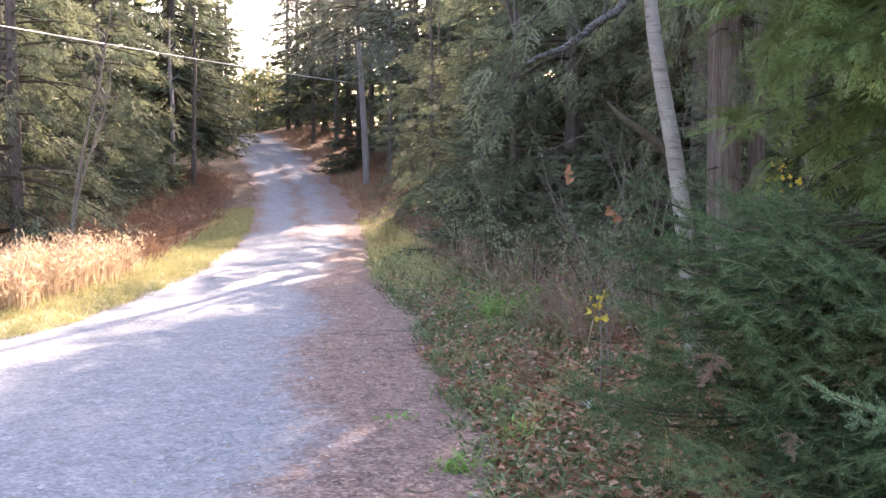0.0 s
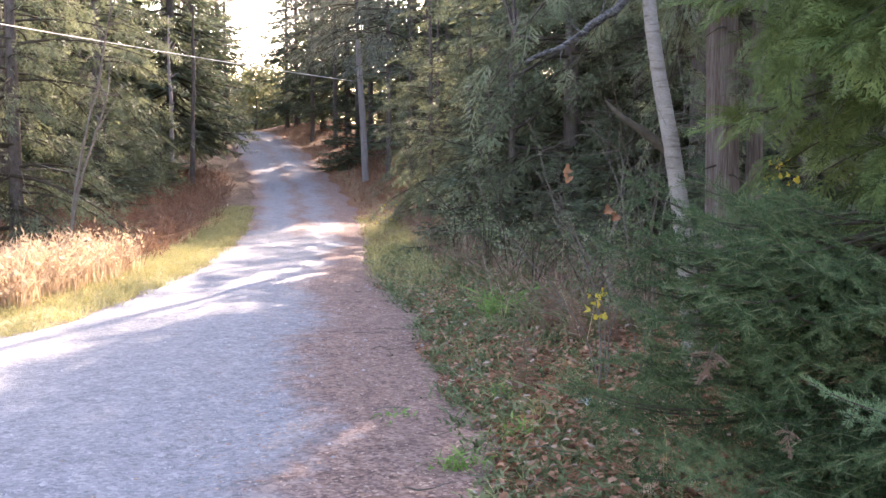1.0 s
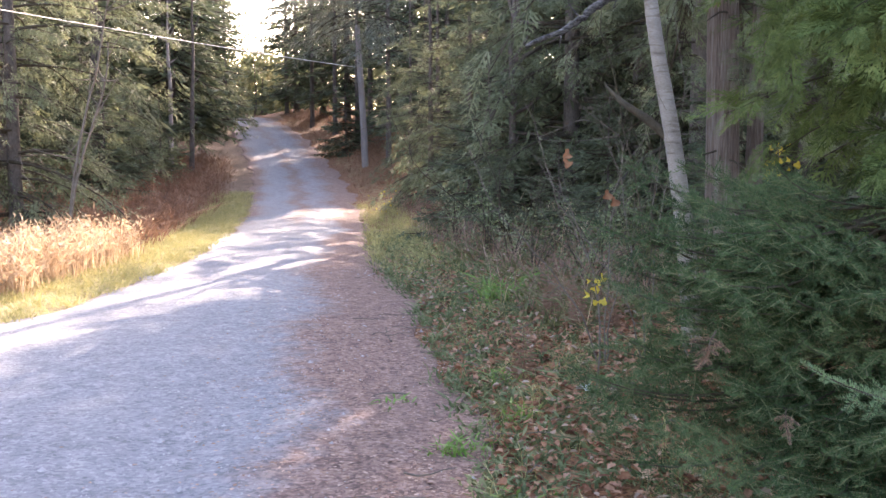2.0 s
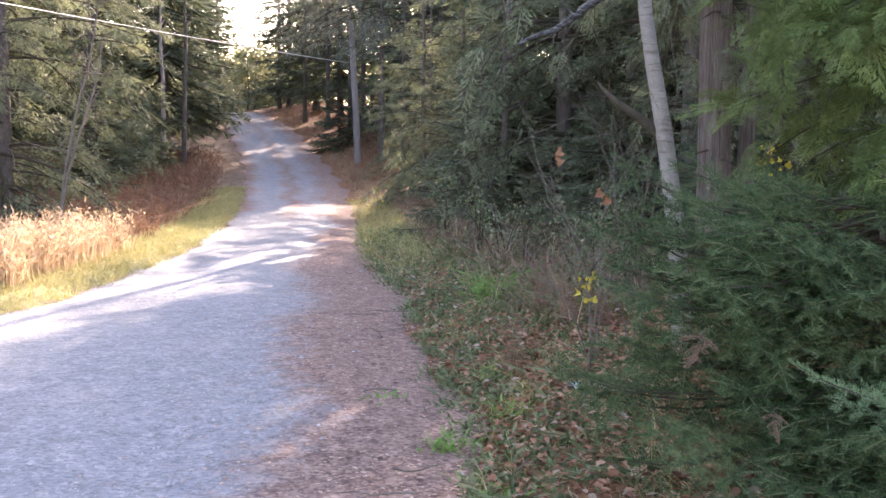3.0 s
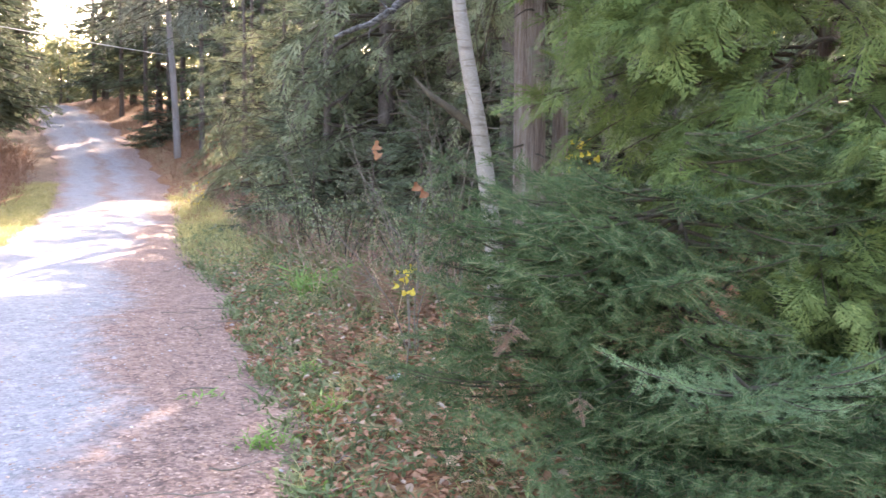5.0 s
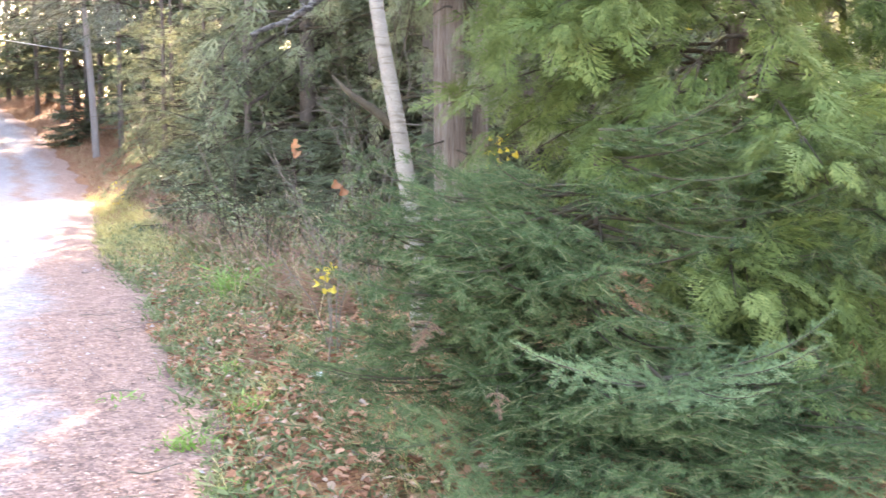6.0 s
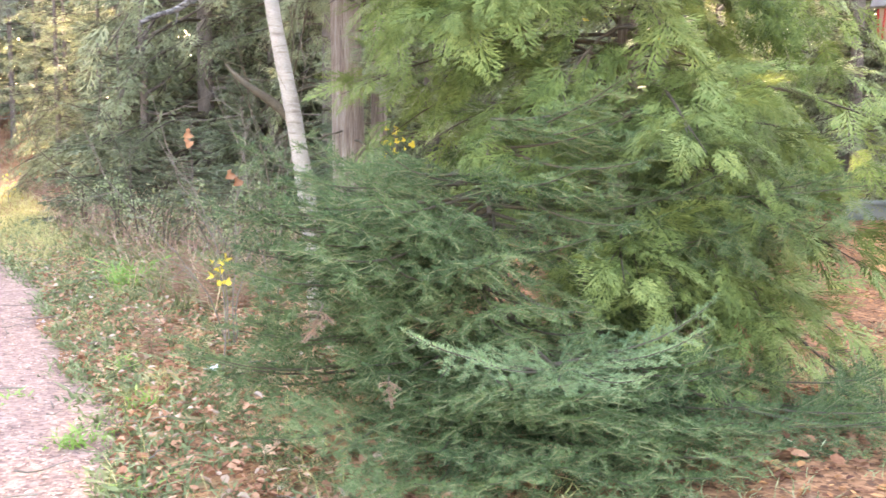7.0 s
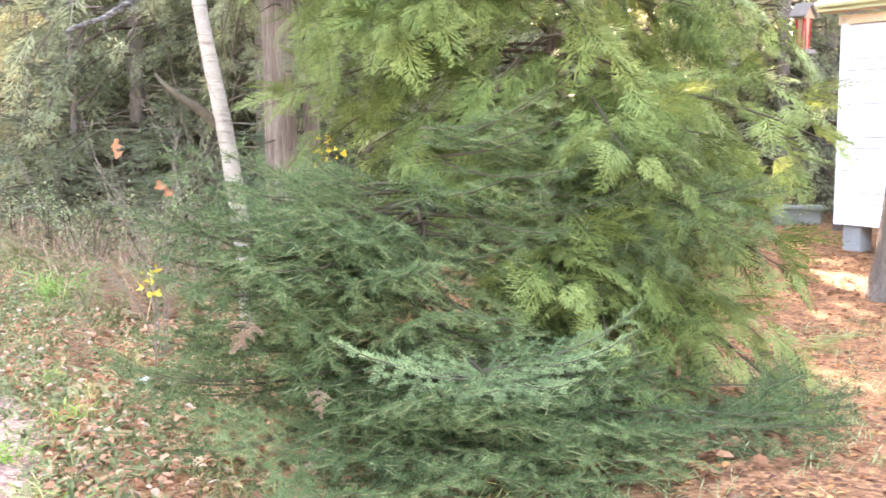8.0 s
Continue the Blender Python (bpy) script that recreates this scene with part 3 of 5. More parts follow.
def coarse_fir(rng, length, droop, n):
    """A far fir or spruce bough: flat shoots as narrow blades, one metre long."""
    b, t, w = [], [], []
    for p in np.linspace(0.15, 1.0, n):
        for side in (-1, 1):
            ln = 0.45 * (1.1 - p) ** 0.7 * rng.uniform(0.6, 1.2)
            a = radians(rng.uniform(35, 65))
            o = np.array([p * length, 0, -droop * p + 0.12 * p ** 3])
            d = np.array([math.cos(a), side * math.sin(a), rng.normal(-0.2, 0.2)])
            b.append(o), t.append(o + d * ln), w.append(0.03)
            for q in (0.15, 0.3, 0.45, 0.6, 0.75, 0.9):
                turn = radians(rng.uniform(20, 45)) * rng.choice([-1, 1])
                e = np.array([math.cos(a + turn), side * math.sin(a + turn), rng.normal(-0.35, 0.2)])
                b.append(o + d * ln * q), t.append(o + d * ln * q + e * ln * 0.42 * (1.2 - 0.5 * q)), w.append(0.028)
    b, t = np.array(b), np.array(t)
    fl = np.cross(t - b, np.array([[0, 0, 1.0]]) + rng.normal(0, 0.45, b.shape))
    v, f = blades(b, t, np.array(w), fl)
    s = np.linspace(0, 1, 4)
    limb = tube(np.stack([s * length, 0 * s, -droop * s + 0.12 * s ** 3], -1), [0.02, 0.014, 0.009, 0.003], 4)
    return join([(*limb, 0), (v, f, 1)])


def dead_limbs(rng, lo, hi, n, length, r, material, parent):
    """Bare lower limbs of a shaded trunk, one by one."""
    for _ in range(n):
        az, z = rng.uniform(0, 2 * np.pi), rng.uniform(lo, hi)
        ln = length * rng.uniform(0.5, 1.2)
        s = np.linspace(0, 1, 5)
        pts = np.stack([np.cos(az) * ln * s, np.sin(az) * ln * s, z + ln * (0.15 * s - 0.35 * s * s)], -1) + rng.normal(0, 0.03, (5, 3)) * s[:, None]
        v, f = tube(pts, np.interp(s, [0, 1], [r, r * 0.25]), 5)
        part("dead_limb", mesh("dead_limb", v, f, [material]), parent, "bare grey lower limb")


# ---- trees by kind ----
def conifer(name, seed, h, low, radius, kind, boughs, detail, trunk_r, bark, leafmat, label, limbs=12, lean=(0, 0), **kw):
    rng = np.random.default_rng(seed)
    t = new(name)
    tm, _ = trunk_mesh(rng, h, trunk_r, bark, lean)
    bole = part("trunk", tm, t)
    part("crown", crown_mesh(rng, h * 1.01, low, radius, kind, boughs, [M["twig"], leafmat], detail, lean=lean, **kw), t)
    if limbs:
        dead_limbs(rng, 0.6, max(low * 1.1, 2.0), limbs, radius * 0.55, 0.016, M["pale_twig"], bole)
    return tagged(t, label, "tree", "conifers of the wood")


def stand(ob, x, y, turn=0.0, scale=1.0, sink=0.05):
    """Puts a thing on the ground."""
    ob.matrix_basis = Matrix.Translation((x, y, float(height(x, y)) - sink)) @ Matrix.Rotation(radians(turn), 4, "Z") @ Matrix.Diagonal((scale, scale, scale, 1))
    return ob


def again(ob, x, y, turn, scale=1.0):
    c = copy_thing(ob, Matrix.Identity(4))
    return stand(c, x, y, turn, scale)


SHADED = "tall shaggy cedar with grey-green hanging foliage in the wood"
DARK = "tall dark spruce with drooping boughs in the wood"
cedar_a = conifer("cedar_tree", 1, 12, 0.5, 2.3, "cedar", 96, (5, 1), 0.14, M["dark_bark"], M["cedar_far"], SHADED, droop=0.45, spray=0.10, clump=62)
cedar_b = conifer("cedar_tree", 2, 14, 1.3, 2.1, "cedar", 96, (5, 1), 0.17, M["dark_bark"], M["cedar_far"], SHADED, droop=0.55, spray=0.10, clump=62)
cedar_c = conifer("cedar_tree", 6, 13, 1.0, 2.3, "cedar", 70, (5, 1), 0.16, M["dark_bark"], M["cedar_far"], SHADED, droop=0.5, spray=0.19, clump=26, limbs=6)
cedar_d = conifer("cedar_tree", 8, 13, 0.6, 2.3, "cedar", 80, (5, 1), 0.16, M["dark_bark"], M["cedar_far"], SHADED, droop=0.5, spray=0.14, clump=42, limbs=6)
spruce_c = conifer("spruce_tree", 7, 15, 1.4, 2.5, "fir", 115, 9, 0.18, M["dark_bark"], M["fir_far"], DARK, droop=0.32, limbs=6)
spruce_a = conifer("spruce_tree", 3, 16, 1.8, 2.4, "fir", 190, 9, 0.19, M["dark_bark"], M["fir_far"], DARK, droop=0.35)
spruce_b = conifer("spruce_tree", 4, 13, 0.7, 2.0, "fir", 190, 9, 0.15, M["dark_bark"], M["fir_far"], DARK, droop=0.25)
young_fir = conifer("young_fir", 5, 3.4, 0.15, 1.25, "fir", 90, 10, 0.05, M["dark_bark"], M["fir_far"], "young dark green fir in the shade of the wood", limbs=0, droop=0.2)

# the left wood, behind the dry grass
stand(cedar_a, -7.5, 19.3, 20)
stand(cedar_b, -9.6, 18.6, 140, 1.0)
again(cedar_d, -11.6, 21.0, 200, 1.05)
again(cedar_d, -10.4, 26.0, 60, 0.95)
stand(spruce_a, -12.6, 33.5, 10, 0.95)
stand(cedar_d, -10.3, 33.0, 10, 1.05)
again(spruce_b, -12.0, 29.0, 75)
again(spruce_a, -10.4, 42.5, 190, 1.1)
again(cedar_c, -11.4, 37.0, 280, 1.1)
stand(spruce_b, -15.6, 46.0, 0, 1.3)
again(cedar_c, -12.5, 45.5, 90, 1.35)
again(cedar_c, -12.9, 56.0, 170, 1.3)
again(cedar_c, -13.6, 38.5, 250, 1.3)
again(spruce_c, -14.0, 41.0, 20, 1.2)
again(cedar_c, -13.0, 52.0, 310, 1.1)
again(spruce_c, -13.8, 61.0, 50, 1.1)
again(spruce_c, -17.6, 70.0, 150, 1.0)
stand(cedar_c, -19.5, 68.0, 80, 1.1)
again(cedar_c, -21.5, 84.0, 0, 0.7)
again(spruce_c, -26.0, 74.0, 200, 0.8)
again(cedar_c, -19.0, 108.0, 230, 0.55)
again(cedar_c, -23.5, 112.0, 130, 0.6)
again(cedar_c, -15.5, 110.0, 330, 0.65)
again(cedar_c, -15.0, 19.0, 10, 1.1)
again(spruce_c, -14.0, 13.0, 60, 1.0)

# the wood along the lane's other side, some trees added to block the sun
again(cedar_d, 1.45, 25.5, 15, 0.85)
again(cedar_a, -0.25, 24.6, 220, 0.52)
pole_cedar = conifer("cedar_tree", 12, 13, 4.0, 1.9, "cedar", 70, (4, 1), 0.10, M["dark_bark"], M["lichen"], "thin grey-green conifer with lichened, glare-paled twigs by the pole", droop=0.4, spray=0.16, clump=22, limbs=8)
stand(pole_cedar, -1.85, 38.4, 0)
again(cedar_a, -0.95, 33.5, 200, 0.5)
again(pole_cedar, -7.2, 61.5, 40, 1.2)
again(pole_cedar, -5.3, 55.0, 140, 1.2)
again(pole_cedar, -3.6, 47.0, 250, 1.1)
again(pole_cedar, -3.3, 51.0, 30, 1.3)
again(pole_cedar, -10.5, 75.0, 100, 1.35)
again(pole_cedar, -12.9, 66.0, 10, 1.25)
# four tall cedars hidden behind the others, added to shade the near lane
again(cedar_d, 3.9, 22.5, 40, 1.3)
again(cedar_b, 4.2, 20.5, 220, 1.35)
again(cedar_d, 3.5, 19.8, 310, 1.35)
again(cedar_d, 4.5, 25.2, 130, 1.35)
# six spruces hidden in the wood, added to shade the far lane
again(spruce_c, 1.7, 46.0, 60, 1.0)
again(spruce_c, 1.6, 50.5, 160, 1.0)
again(spruce_c, 1.6, 55.0, 260, 1.05)
again(spruce_c, 2.0, 58.0, 20, 1.1)
again(spruce_c, 1.7, 62.0, 120, 1.1)
again(spruce_c, 1.3, 66.0, 210, 1.15)
again(cedar_c, -12.75, 63.0, 120, 1.1)
again(cedar_a, 3.4, 14.6, 250, 0.95)
again(cedar_a, 4.5, 13.6, 190, 0.8)
again(cedar_a, 10.7, 13.1, 150, 0.8)
again(cedar_b, 11.8, 13.4, 40, 0.8)
again(cedar_a, 0.55, 21.5, 310, 0.46)
again(cedar_c, -0.1, 27.5, 20, 0.52)
again(cedar_a, 2.05, 17.5, 120, 1.0)
again(cedar_d, 4.2, 24.0, 300, 1.1)
again(cedar_a, 3.2, 17.8, 80, 1.05)
again(cedar_c, 8.6, 18.5, 20, 1.0)
again(cedar_c, 11.4, 19.0, 70, 1.1)
again(spruce_c, 9.5, 22.0, 210, 1.0)
again(spruce_c, 5.9, 17.0, 140, 0.9)
stand(spruce_c, -0.6, 43.5, 95, 0.95)
again(cedar_c, 1.3, 32.0, 200, 0.5)
again(spruce_c, 0.7, 29.0, 100, 0.4)
# three spruces added to keep the sun off the shoulder and left wood
again(spruce_c, 2.6, 21.0, 190, 0.95)
again(spruce_c, 0.9, 50.0, 75, 1.6)
again(spruce_c, 3.4, 48.0, 290, 1.5)
again(spruce_c, -15.6, 71.5, 75, 1.1)
again(spruce_c, -16.2, 76.0, 20, 1.2)
again(spruce_c, -1.2, 47.0, 230, 0.9)
again(spruce_a, -5.2, 61.0, 310, 1.0)
again(spruce_c, -7.2, 67.0, 10, 1.05)
again(spruce_c, -9.9, 75.5, 210, 1.1)
again(spruce_c, -9.6, 82.0, 160, 1.2)
again(spruce_c, -6.0, 88.0, 130, 1.1)
again(cedar_c, 6.5, 36.0, 20, 1.0)
again(spruce_b, 0.2, 39.8, 20, 0.8)
again(spruce_c, 5.0, 28.0, 170, 1.05)
again(cedar_a, 4.6, 16.5, 45, 1.0)
again(spruce_b, 6.0, 20.0, 80, 1.2)
again(cedar_c, 7.3, 16.5, 260, 1.0)
again(cedar_c, 9.3, 15.4, 160, 0.9)
again(cedar_c, 8.2, 14.2, 60, 0.95)
again(cedar_c, 10.6, 16.4, 330, 0.9)
again(spruce_b, 12.4, 14.6, 15, 1.0)
again(spruce_c, 16.0, 16.0, 60, 1.0)
again(cedar_d, 13.2, 20.6, 100, 1.15)
again(cedar_d, 15.6, 22.0, 10, 1.2)
again(cedar_d, 11.8, 24.6, 200, 1.2)
again(cedar_d, 10.2, 21.5, 300, 1.1)
for x, y, r, s in ((0.75, 17.2, 0, 0.85), (2.2, 14.5, 90, 0.6), (3.3, 12.8, 200, 0.7), (5.2, 13.2, 40, 0.9), (-4.0, 46, 10, 0.9), (-9.2, 36, 250, 0.8), (6.9, 12.9, 130, 0.6), (1.35, 12.6, 30, 0.42), (2.7, 11.2, 130, 0.4), (0.75, 14.2, 60, 0.35)):
    again(young_fir, x, y, r, s)
stand(young_fir, -9.2, 30.0, 0)


def build_woods():
    """The far wood, too dense to count: trunks with hanging boughs, joined."""
    rng = np.random.default_rng(91)
    spots = []
    while len(spots) < 380:
        az, d = radians(-46 + 108 * rng.random() ** 1.35), rng.uniform(30, 105)
        x, y = d * math.sin(az), d * math.cos(az)
        gap = -13.5 < math.degrees(az) < -8.0
        if x > spline(y, 1) - 5.5 and x < spline(y, 2) + 3.5 and y < 100:
            continue
        if 7 < x < 14 and 5 < y < 14:
            continue
        if gap and d < 92:
            continue
        u = x * math.cos(radians(SUN_AZ)) - y * math.sin(radians(SUN_AZ))
        if x > spline(y, 2) and (-10.8 < u < -6.9 or -5.7 < u < -4.8) and y < 52:
            continue
        if len(spots) > 230 and d < 62 and az < radians(32):
            continue
        spots.append((x, y, rng.uniform(4, 6) if gap else rng.uniform(9, 17)))
    for _ in range(46):
        az, d = radians(rng.uniform(-15, -7)), rng.uniform(84, 106)
        x, y = d * math.sin(az), d * math.cos(az)
        if x < spline(y, 1) - 1.0 or x > spline(y, 2) + 1.0 or y > 98:
            spots.append((x, y, rng.uniform(3.6, 6.2)))
    pieces = []
    for x, y, h in spots:
        # low trees at the crest take the sun-tinted leaf colour
        leafy = 2 if h < 6.3 else 1
        g = float(height(x, y))
        s = np.linspace(0, 1, 4)
        pts = np.stack([x + rng.normal(0, 0.15, 4) * s, y + 0 * s, g - 0.2 + s * h], -1)
        pieces.append((*tube(pts, 0.13 * (1.05 - s), 5), 0))
        n = 270
        z = rng.uniform(0.04, 1, n) ** 1.2
        r = (0.35 + 2.3 * (1 - z ** 1.3)) * rng.uniform(0.25, 1.05, n)
        a = rng.uniform(0, 2 * np.pi, n)
        o = np.stack([x + r * np.cos(a), y + r * np.sin(a), g + z * h - 0.15 * r], -1)
        d = np.stack([np.cos(a), np.sin(a), rng.uniform(-1.0, 0.1, n)], -1) * rng.uniform(0.4, 1.0, n)[:, None]
        pieces.append((*blades(o, o + d, rng.uniform(0.16, 0.34, n), np.cross(d, rng.normal(0, 1, (n, 3)))), leafy))
    v, f, ix = join(pieces)
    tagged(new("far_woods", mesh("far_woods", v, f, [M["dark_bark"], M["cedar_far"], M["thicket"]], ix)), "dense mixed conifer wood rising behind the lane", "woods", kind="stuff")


build_woods()


# ---- the near fir ----
def build_near_fir():
    rng = np.random.default_rng(11)
    t = new("balsam_fir")
    tm, _ = trunk_mesh(rng, 1.35, 0.035, M["dark_bark"], (0, 0), 1.2, 10, 0.01)
    part("trunk", tm, t)
    lib = []
    for L, d in ((2.0, 0.14), (1.55, 0.16), (1.4, 0.22), (1.25, 0.10), (1.05, 0.16), (0.8, 0.08), (0.6, 0.0)):
        v, f, ix = fir_bough(rng, L, d)
        lib.append((L, mesh("bough", v, f, [M["twig"], M["fir"], M["shoot"]], ix)))
    # height on the trunk, bearing, reach, rise
    spots = []
    for k, z in enumerate(np.linspace(0.2, 1.2, 24)):
        az = (137.5 * k + rng.uniform(-20, 20)) % 360
        if not 50 < az < 130:
            spots.append((z, az, 1.4 * (1 - 0.4 * (z / 1.4) ** 2) * rng.uniform(0.8, 1.08), rng.uniform(-4, 14)))
    for z in np.linspace(0.3, 1.0, 20):
        spots.append((z, rng.uniform(212, 305), rng.uniform(1.0, 1.35) * (1 - 0.15 * z), rng.uniform(-2, 14)))
    for z in np.linspace(0.3, 1.02, 21):
        spots.append((z, rng.uniform(180, 220), rng.uniform(1.1, 1.43) - 0.2 * (z > 0.8), rng.uniform(0, 9)))
    for z in np.linspace(0.72, 1.12, 16):
        spots.append((z, rng.uniform(184, 232), rng.uniform(0.95, 1.38), rng.uniform(0, 12)))
    for z in np.linspace(0.16, 0.42, 24):
        az = rng.uniform(218, 306)
        spots.append((z, az, rng.uniform(1.2, 1.62) - 0.25 * (az < 240), rng.uniform(8, 17)))
    for z in np.linspace(0.22, 0.62, 8):
        spots.append((z, rng.uniform(316, 342), rng.uniform(1.7, 2.1), rng.uniform(-8, 2)))
    for z in np.linspace(0.95, 1.42, 15):
        spots.append((z, rng.uniform(212, 335), rng.uniform(0.7, 1.1), rng.uniform(4, 24)))
    for az in (232, 240, 249, 257, 266, 274, 283, 291):
        spots.append((rng.uniform(0.15, 0.26), az, rng.uniform(1.6, 1.8), rng.uniform(9, 13)))
    for z, az in ((1.2, 335), (1.25, 342), (0.95, 345)):
        spots.append((z, az, 1.75, rng.uniform(-2, 4)))
    for z, az, reach, rise in spots:
        L, me = min(lib, key=lambda q: abs(q[0] - reach))
        rise += 14 * math.sin(radians(az))
        roll = 20 * math.cos(radians(az)) + rng.uniform(-28, 28)
        part("bough", me, t, m=Matrix.Translation((0, 0, z)) @ Matrix.Rotation(radians(az), 4, "Z") @ Matrix.Rotation(radians(-rise), 4, "Y") @ Matrix.Rotation(radians(roll), 4, "X") @ Matrix.Scale(reach / L, 4))
    # the fresh bough that fans out towards the lane
    v, f, ix = fir_bough(rng, 0.66, 0.02, gap=0.10, hang=0.02, bare=0.04)
    pale = mesh("bough", v, f, [M["twig"], M["fir_tip"], M["shoot"]], ix)
    for az, rise, k in ((183, 6, 0.95), (212, 4, 0.8), (250, -4, 0.72), (292, -2, 0.75), (330, 8, 0.88), (352, 12, 1.0)):
        part("bough", pale, t, "paler fresh bough", Matrix.Translation((-0.10, -1.05, 0.46)) @ Matrix.Rotation(radians(az), 4, "Z") @ Matrix.Rotation(radians(-rise), 4, "Y") @ Matrix.Rotation(radians(22 * math.cos(radians(az)) + rng.uniform(-10, 10)), 4, "X") @ Matrix.Scale(k, 4))
    v, f = tube(bend([(0, 0, 0.58), (-0.05, -0.5, 0.50), (-0.10, -1.05, 0.46)], 8), np.linspace(0.014, 0.008, 8), 6)
    part("limb", mesh("limb", v, f, [M["twig"]], smooth=True), t)
    v, f, ix = fir_bough(rng, 0.18, 0.35, needle=0.015, step=0.004, gap=0.06, spread=1.2)
    part("dead_shoot", mesh("dead_shoot", v, f, [M["twig"], M["brown_fir"], M["twig"]], ix), t, "rust-brown dead shoot", Matrix.Translation((-1.0, -0.98, 0.74)) @ Matrix.Rotation(radians(238), 4, "Z") @ Matrix.Rotation(radians(18), 4, "Y"))
    part("dead_shoot", mesh("dead_shoot", v * 0.6, f, [M["twig"], M["brown_fir"], M["twig"]], ix), t, "rust-brown dead shoot", Matrix.Translation((-0.8, -1.16, 0.5)) @ Matrix.Rotation(radians(255), 4, "Z") @ Matrix.Rotation(radians(30), 4, "Y"))
    return tagged(t, "low spreading balsam fir with blue-green needles by the bank", "fir tree")


fir = build_near_fir()
stand(fir, 1.98, 4.82, 0)


def build_near_cedar():
    rng = np.random.default_rng(21)
    t = new("cedar_tree")
    tm, _ = trunk_mesh(rng, 7.5, 0.075, M["cedar_bark"], (0.01, 0.0), 1.3, 12, 0.03)
    part("trunk", tm, t)
    lib = []
    for L, d, n in ((1.7, 0.35, 24), (1.5, 0.5, 22), (1.3, 0.3, 20), (1.0, 0.45, 16)):
        v, f, ix = cedar_bough(rng, L, d, int(n * 1.25), 0.29, 9, 6)
        lib.append((L, mesh("bough", v, f, [M["twig"], M["cedar"]], ix)))
    high = cedar_bough(rng, 1.5, 0.4, 34, 0.26, 7, 3)
    high = mesh("bough", high[0], high[1], [M["twig"], M["cedar"]], high[2])
    spots = [(z, 137.5 * k) for k, z in enumerate(np.concatenate([np.linspace(0.8, 3.5, 46), np.linspace(3.6, 7.4, 36)]))]
    spots += [(z, rng.uniform(185, 350)) for z in np.linspace(0.75, 2.9, 22)]
    spots += [(z, rng.uniform(225, 335)) for z in np.linspace(0.75, 1.7, 16)]
    spots += [(z, rng.uniform(168, 215)) for z in np.linspace(1.5, 3.0, 14)]
    spots += [(z, rng.uniform(240, 290)) for z in np.linspace(0.62, 0.95, 10)]
    far_left = len(spots)
    spots += [(z, rng.uniform(172, 210)) for z in np.linspace(2.4, 3.1, 10)]
    for n, (z, az) in enumerate(spots):
        reach = 1.8 * (1 - (z / 8.2) ** 2) * rng.uniform(0.6, 1.1)
        if (az + 70) % 360 < 140:
            reach *= 0.54
        if n >= far_left:
            reach = rng.uniform(1.4, 1.75)
        L, me = min(lib, key=lambda q: abs(q[0] - reach)) if z < 3.1 and not 30 < az % 360 < 150 else (1.5, high)
        part("bough", me, t, m=Matrix.Translation((0.01 * z, 0, z)) @ Matrix.Rotation(radians(az + rng.uniform(-25, 25)), 4, "Z") @ Matrix.Rotation(radians(rng.uniform(-14, 12)), 4, "Y") @ Matrix.Rotation(radians(rng.uniform(-20, 20)), 4, "X") @ Matrix.Scale(max(reach, 0.3) / L, 4))
    v, f = cedar_spray(rng, 8, 4)
    part("dead_spray", mesh("dead_spray", v * 0.3, f, [M["orange_leaf"]]), t, "rust-orange dead spray", Matrix.Translation((-0.2, -1.55, 0.55)) @ Matrix.Rotation(radians(70), 4, "Y"))
    return tagged(t, "white cedar with fresh yellow-green hanging sprays behind the fir", "cedar tree")


near_cedar = build_near_cedar()
stand(near_cedar, 3.2, 5.78, 0)


# ---- birch, old cedar, pole and cable ----
def stem(name, pts, radii, material, parent, label="", sides=8, seed=0, smooth_it=True, rough=0.04):
    rng = np.random.default_rng(seed)
    v, f = tube(pts, radii, sides, rough, rng)
    return part(name, mesh(name, v, f, [material], smooth=smooth_it), parent, label)


def build_birch():
    t = new("birch_tree")
    stem("trunk", bend([(0.06, 0, -0.6), (-0.02, 0, 0.6), (-0.17, 0.02, 1.55), (-0.32, 0.05, 2.3), (-0.38, 0.1, 3.0), (-0.42, 0.3, 5.5), (-0.35, 0.4, 9.0)], 26), np.linspace(0.086, 0.03, 26), M["birch"], t, sides=12)
    stem("limb", bend([(-0.17, 0.04, 1.42), (-0.36, 0.05, 1.58), (-0.55, 0.1, 1.70), (-0.66, 0.2, 1.84)], 12), np.linspace(0.04, 0.01, 12), M["twig"], t, "dark rough side limb", rough=0.12)
    stem("limb", bend([(-0.42, 0.1, 3.4), (-0.1, 0.0, 3.9), (0.2, 0.0, 4.6)], 10), np.linspace(0.03, 0.01, 10), M["birch"], t)
    spar = bend([(-0.37, 0.05, 2.85), (-0.58, 0.0, 2.57), (-0.80, -0.06, 2.41), (-0.98, -0.1, 2.27), (-1.32, -0.2, 2.12)], 26)
    spar = spar + np.random.default_rng(5).normal(0, 0.007, spar.shape)
    dead = stem("dead_limb", spar, np.linspace(0.038, 0.016, 26), M["limb_grey"], t, "broken weathered grey limb", 9, 4, True, 0.14)
    for k, d in ((6, (-0.06, 0, -0.16)), (11, (0.05, 0, 0.2)), (16, (-0.1, 0, 0.12)), (20, (-0.02, 0, -0.12))):
        q = spar[k] + np.array([0.0, 0.5, 1.0])[:, None] * np.array(d)
        stem("twig", q, [0.008, 0.006, 0.003], M["limb_grey"], dead, sides=5, seed=k)
    return tagged(t, "leaning pale birch with banded bark among cedars", "birch tree")


birch = build_birch()
birch.matrix_basis = Matrix.Translation((1.575, 6.9, 0.50)) @ Matrix.Scale(0.8, 4)


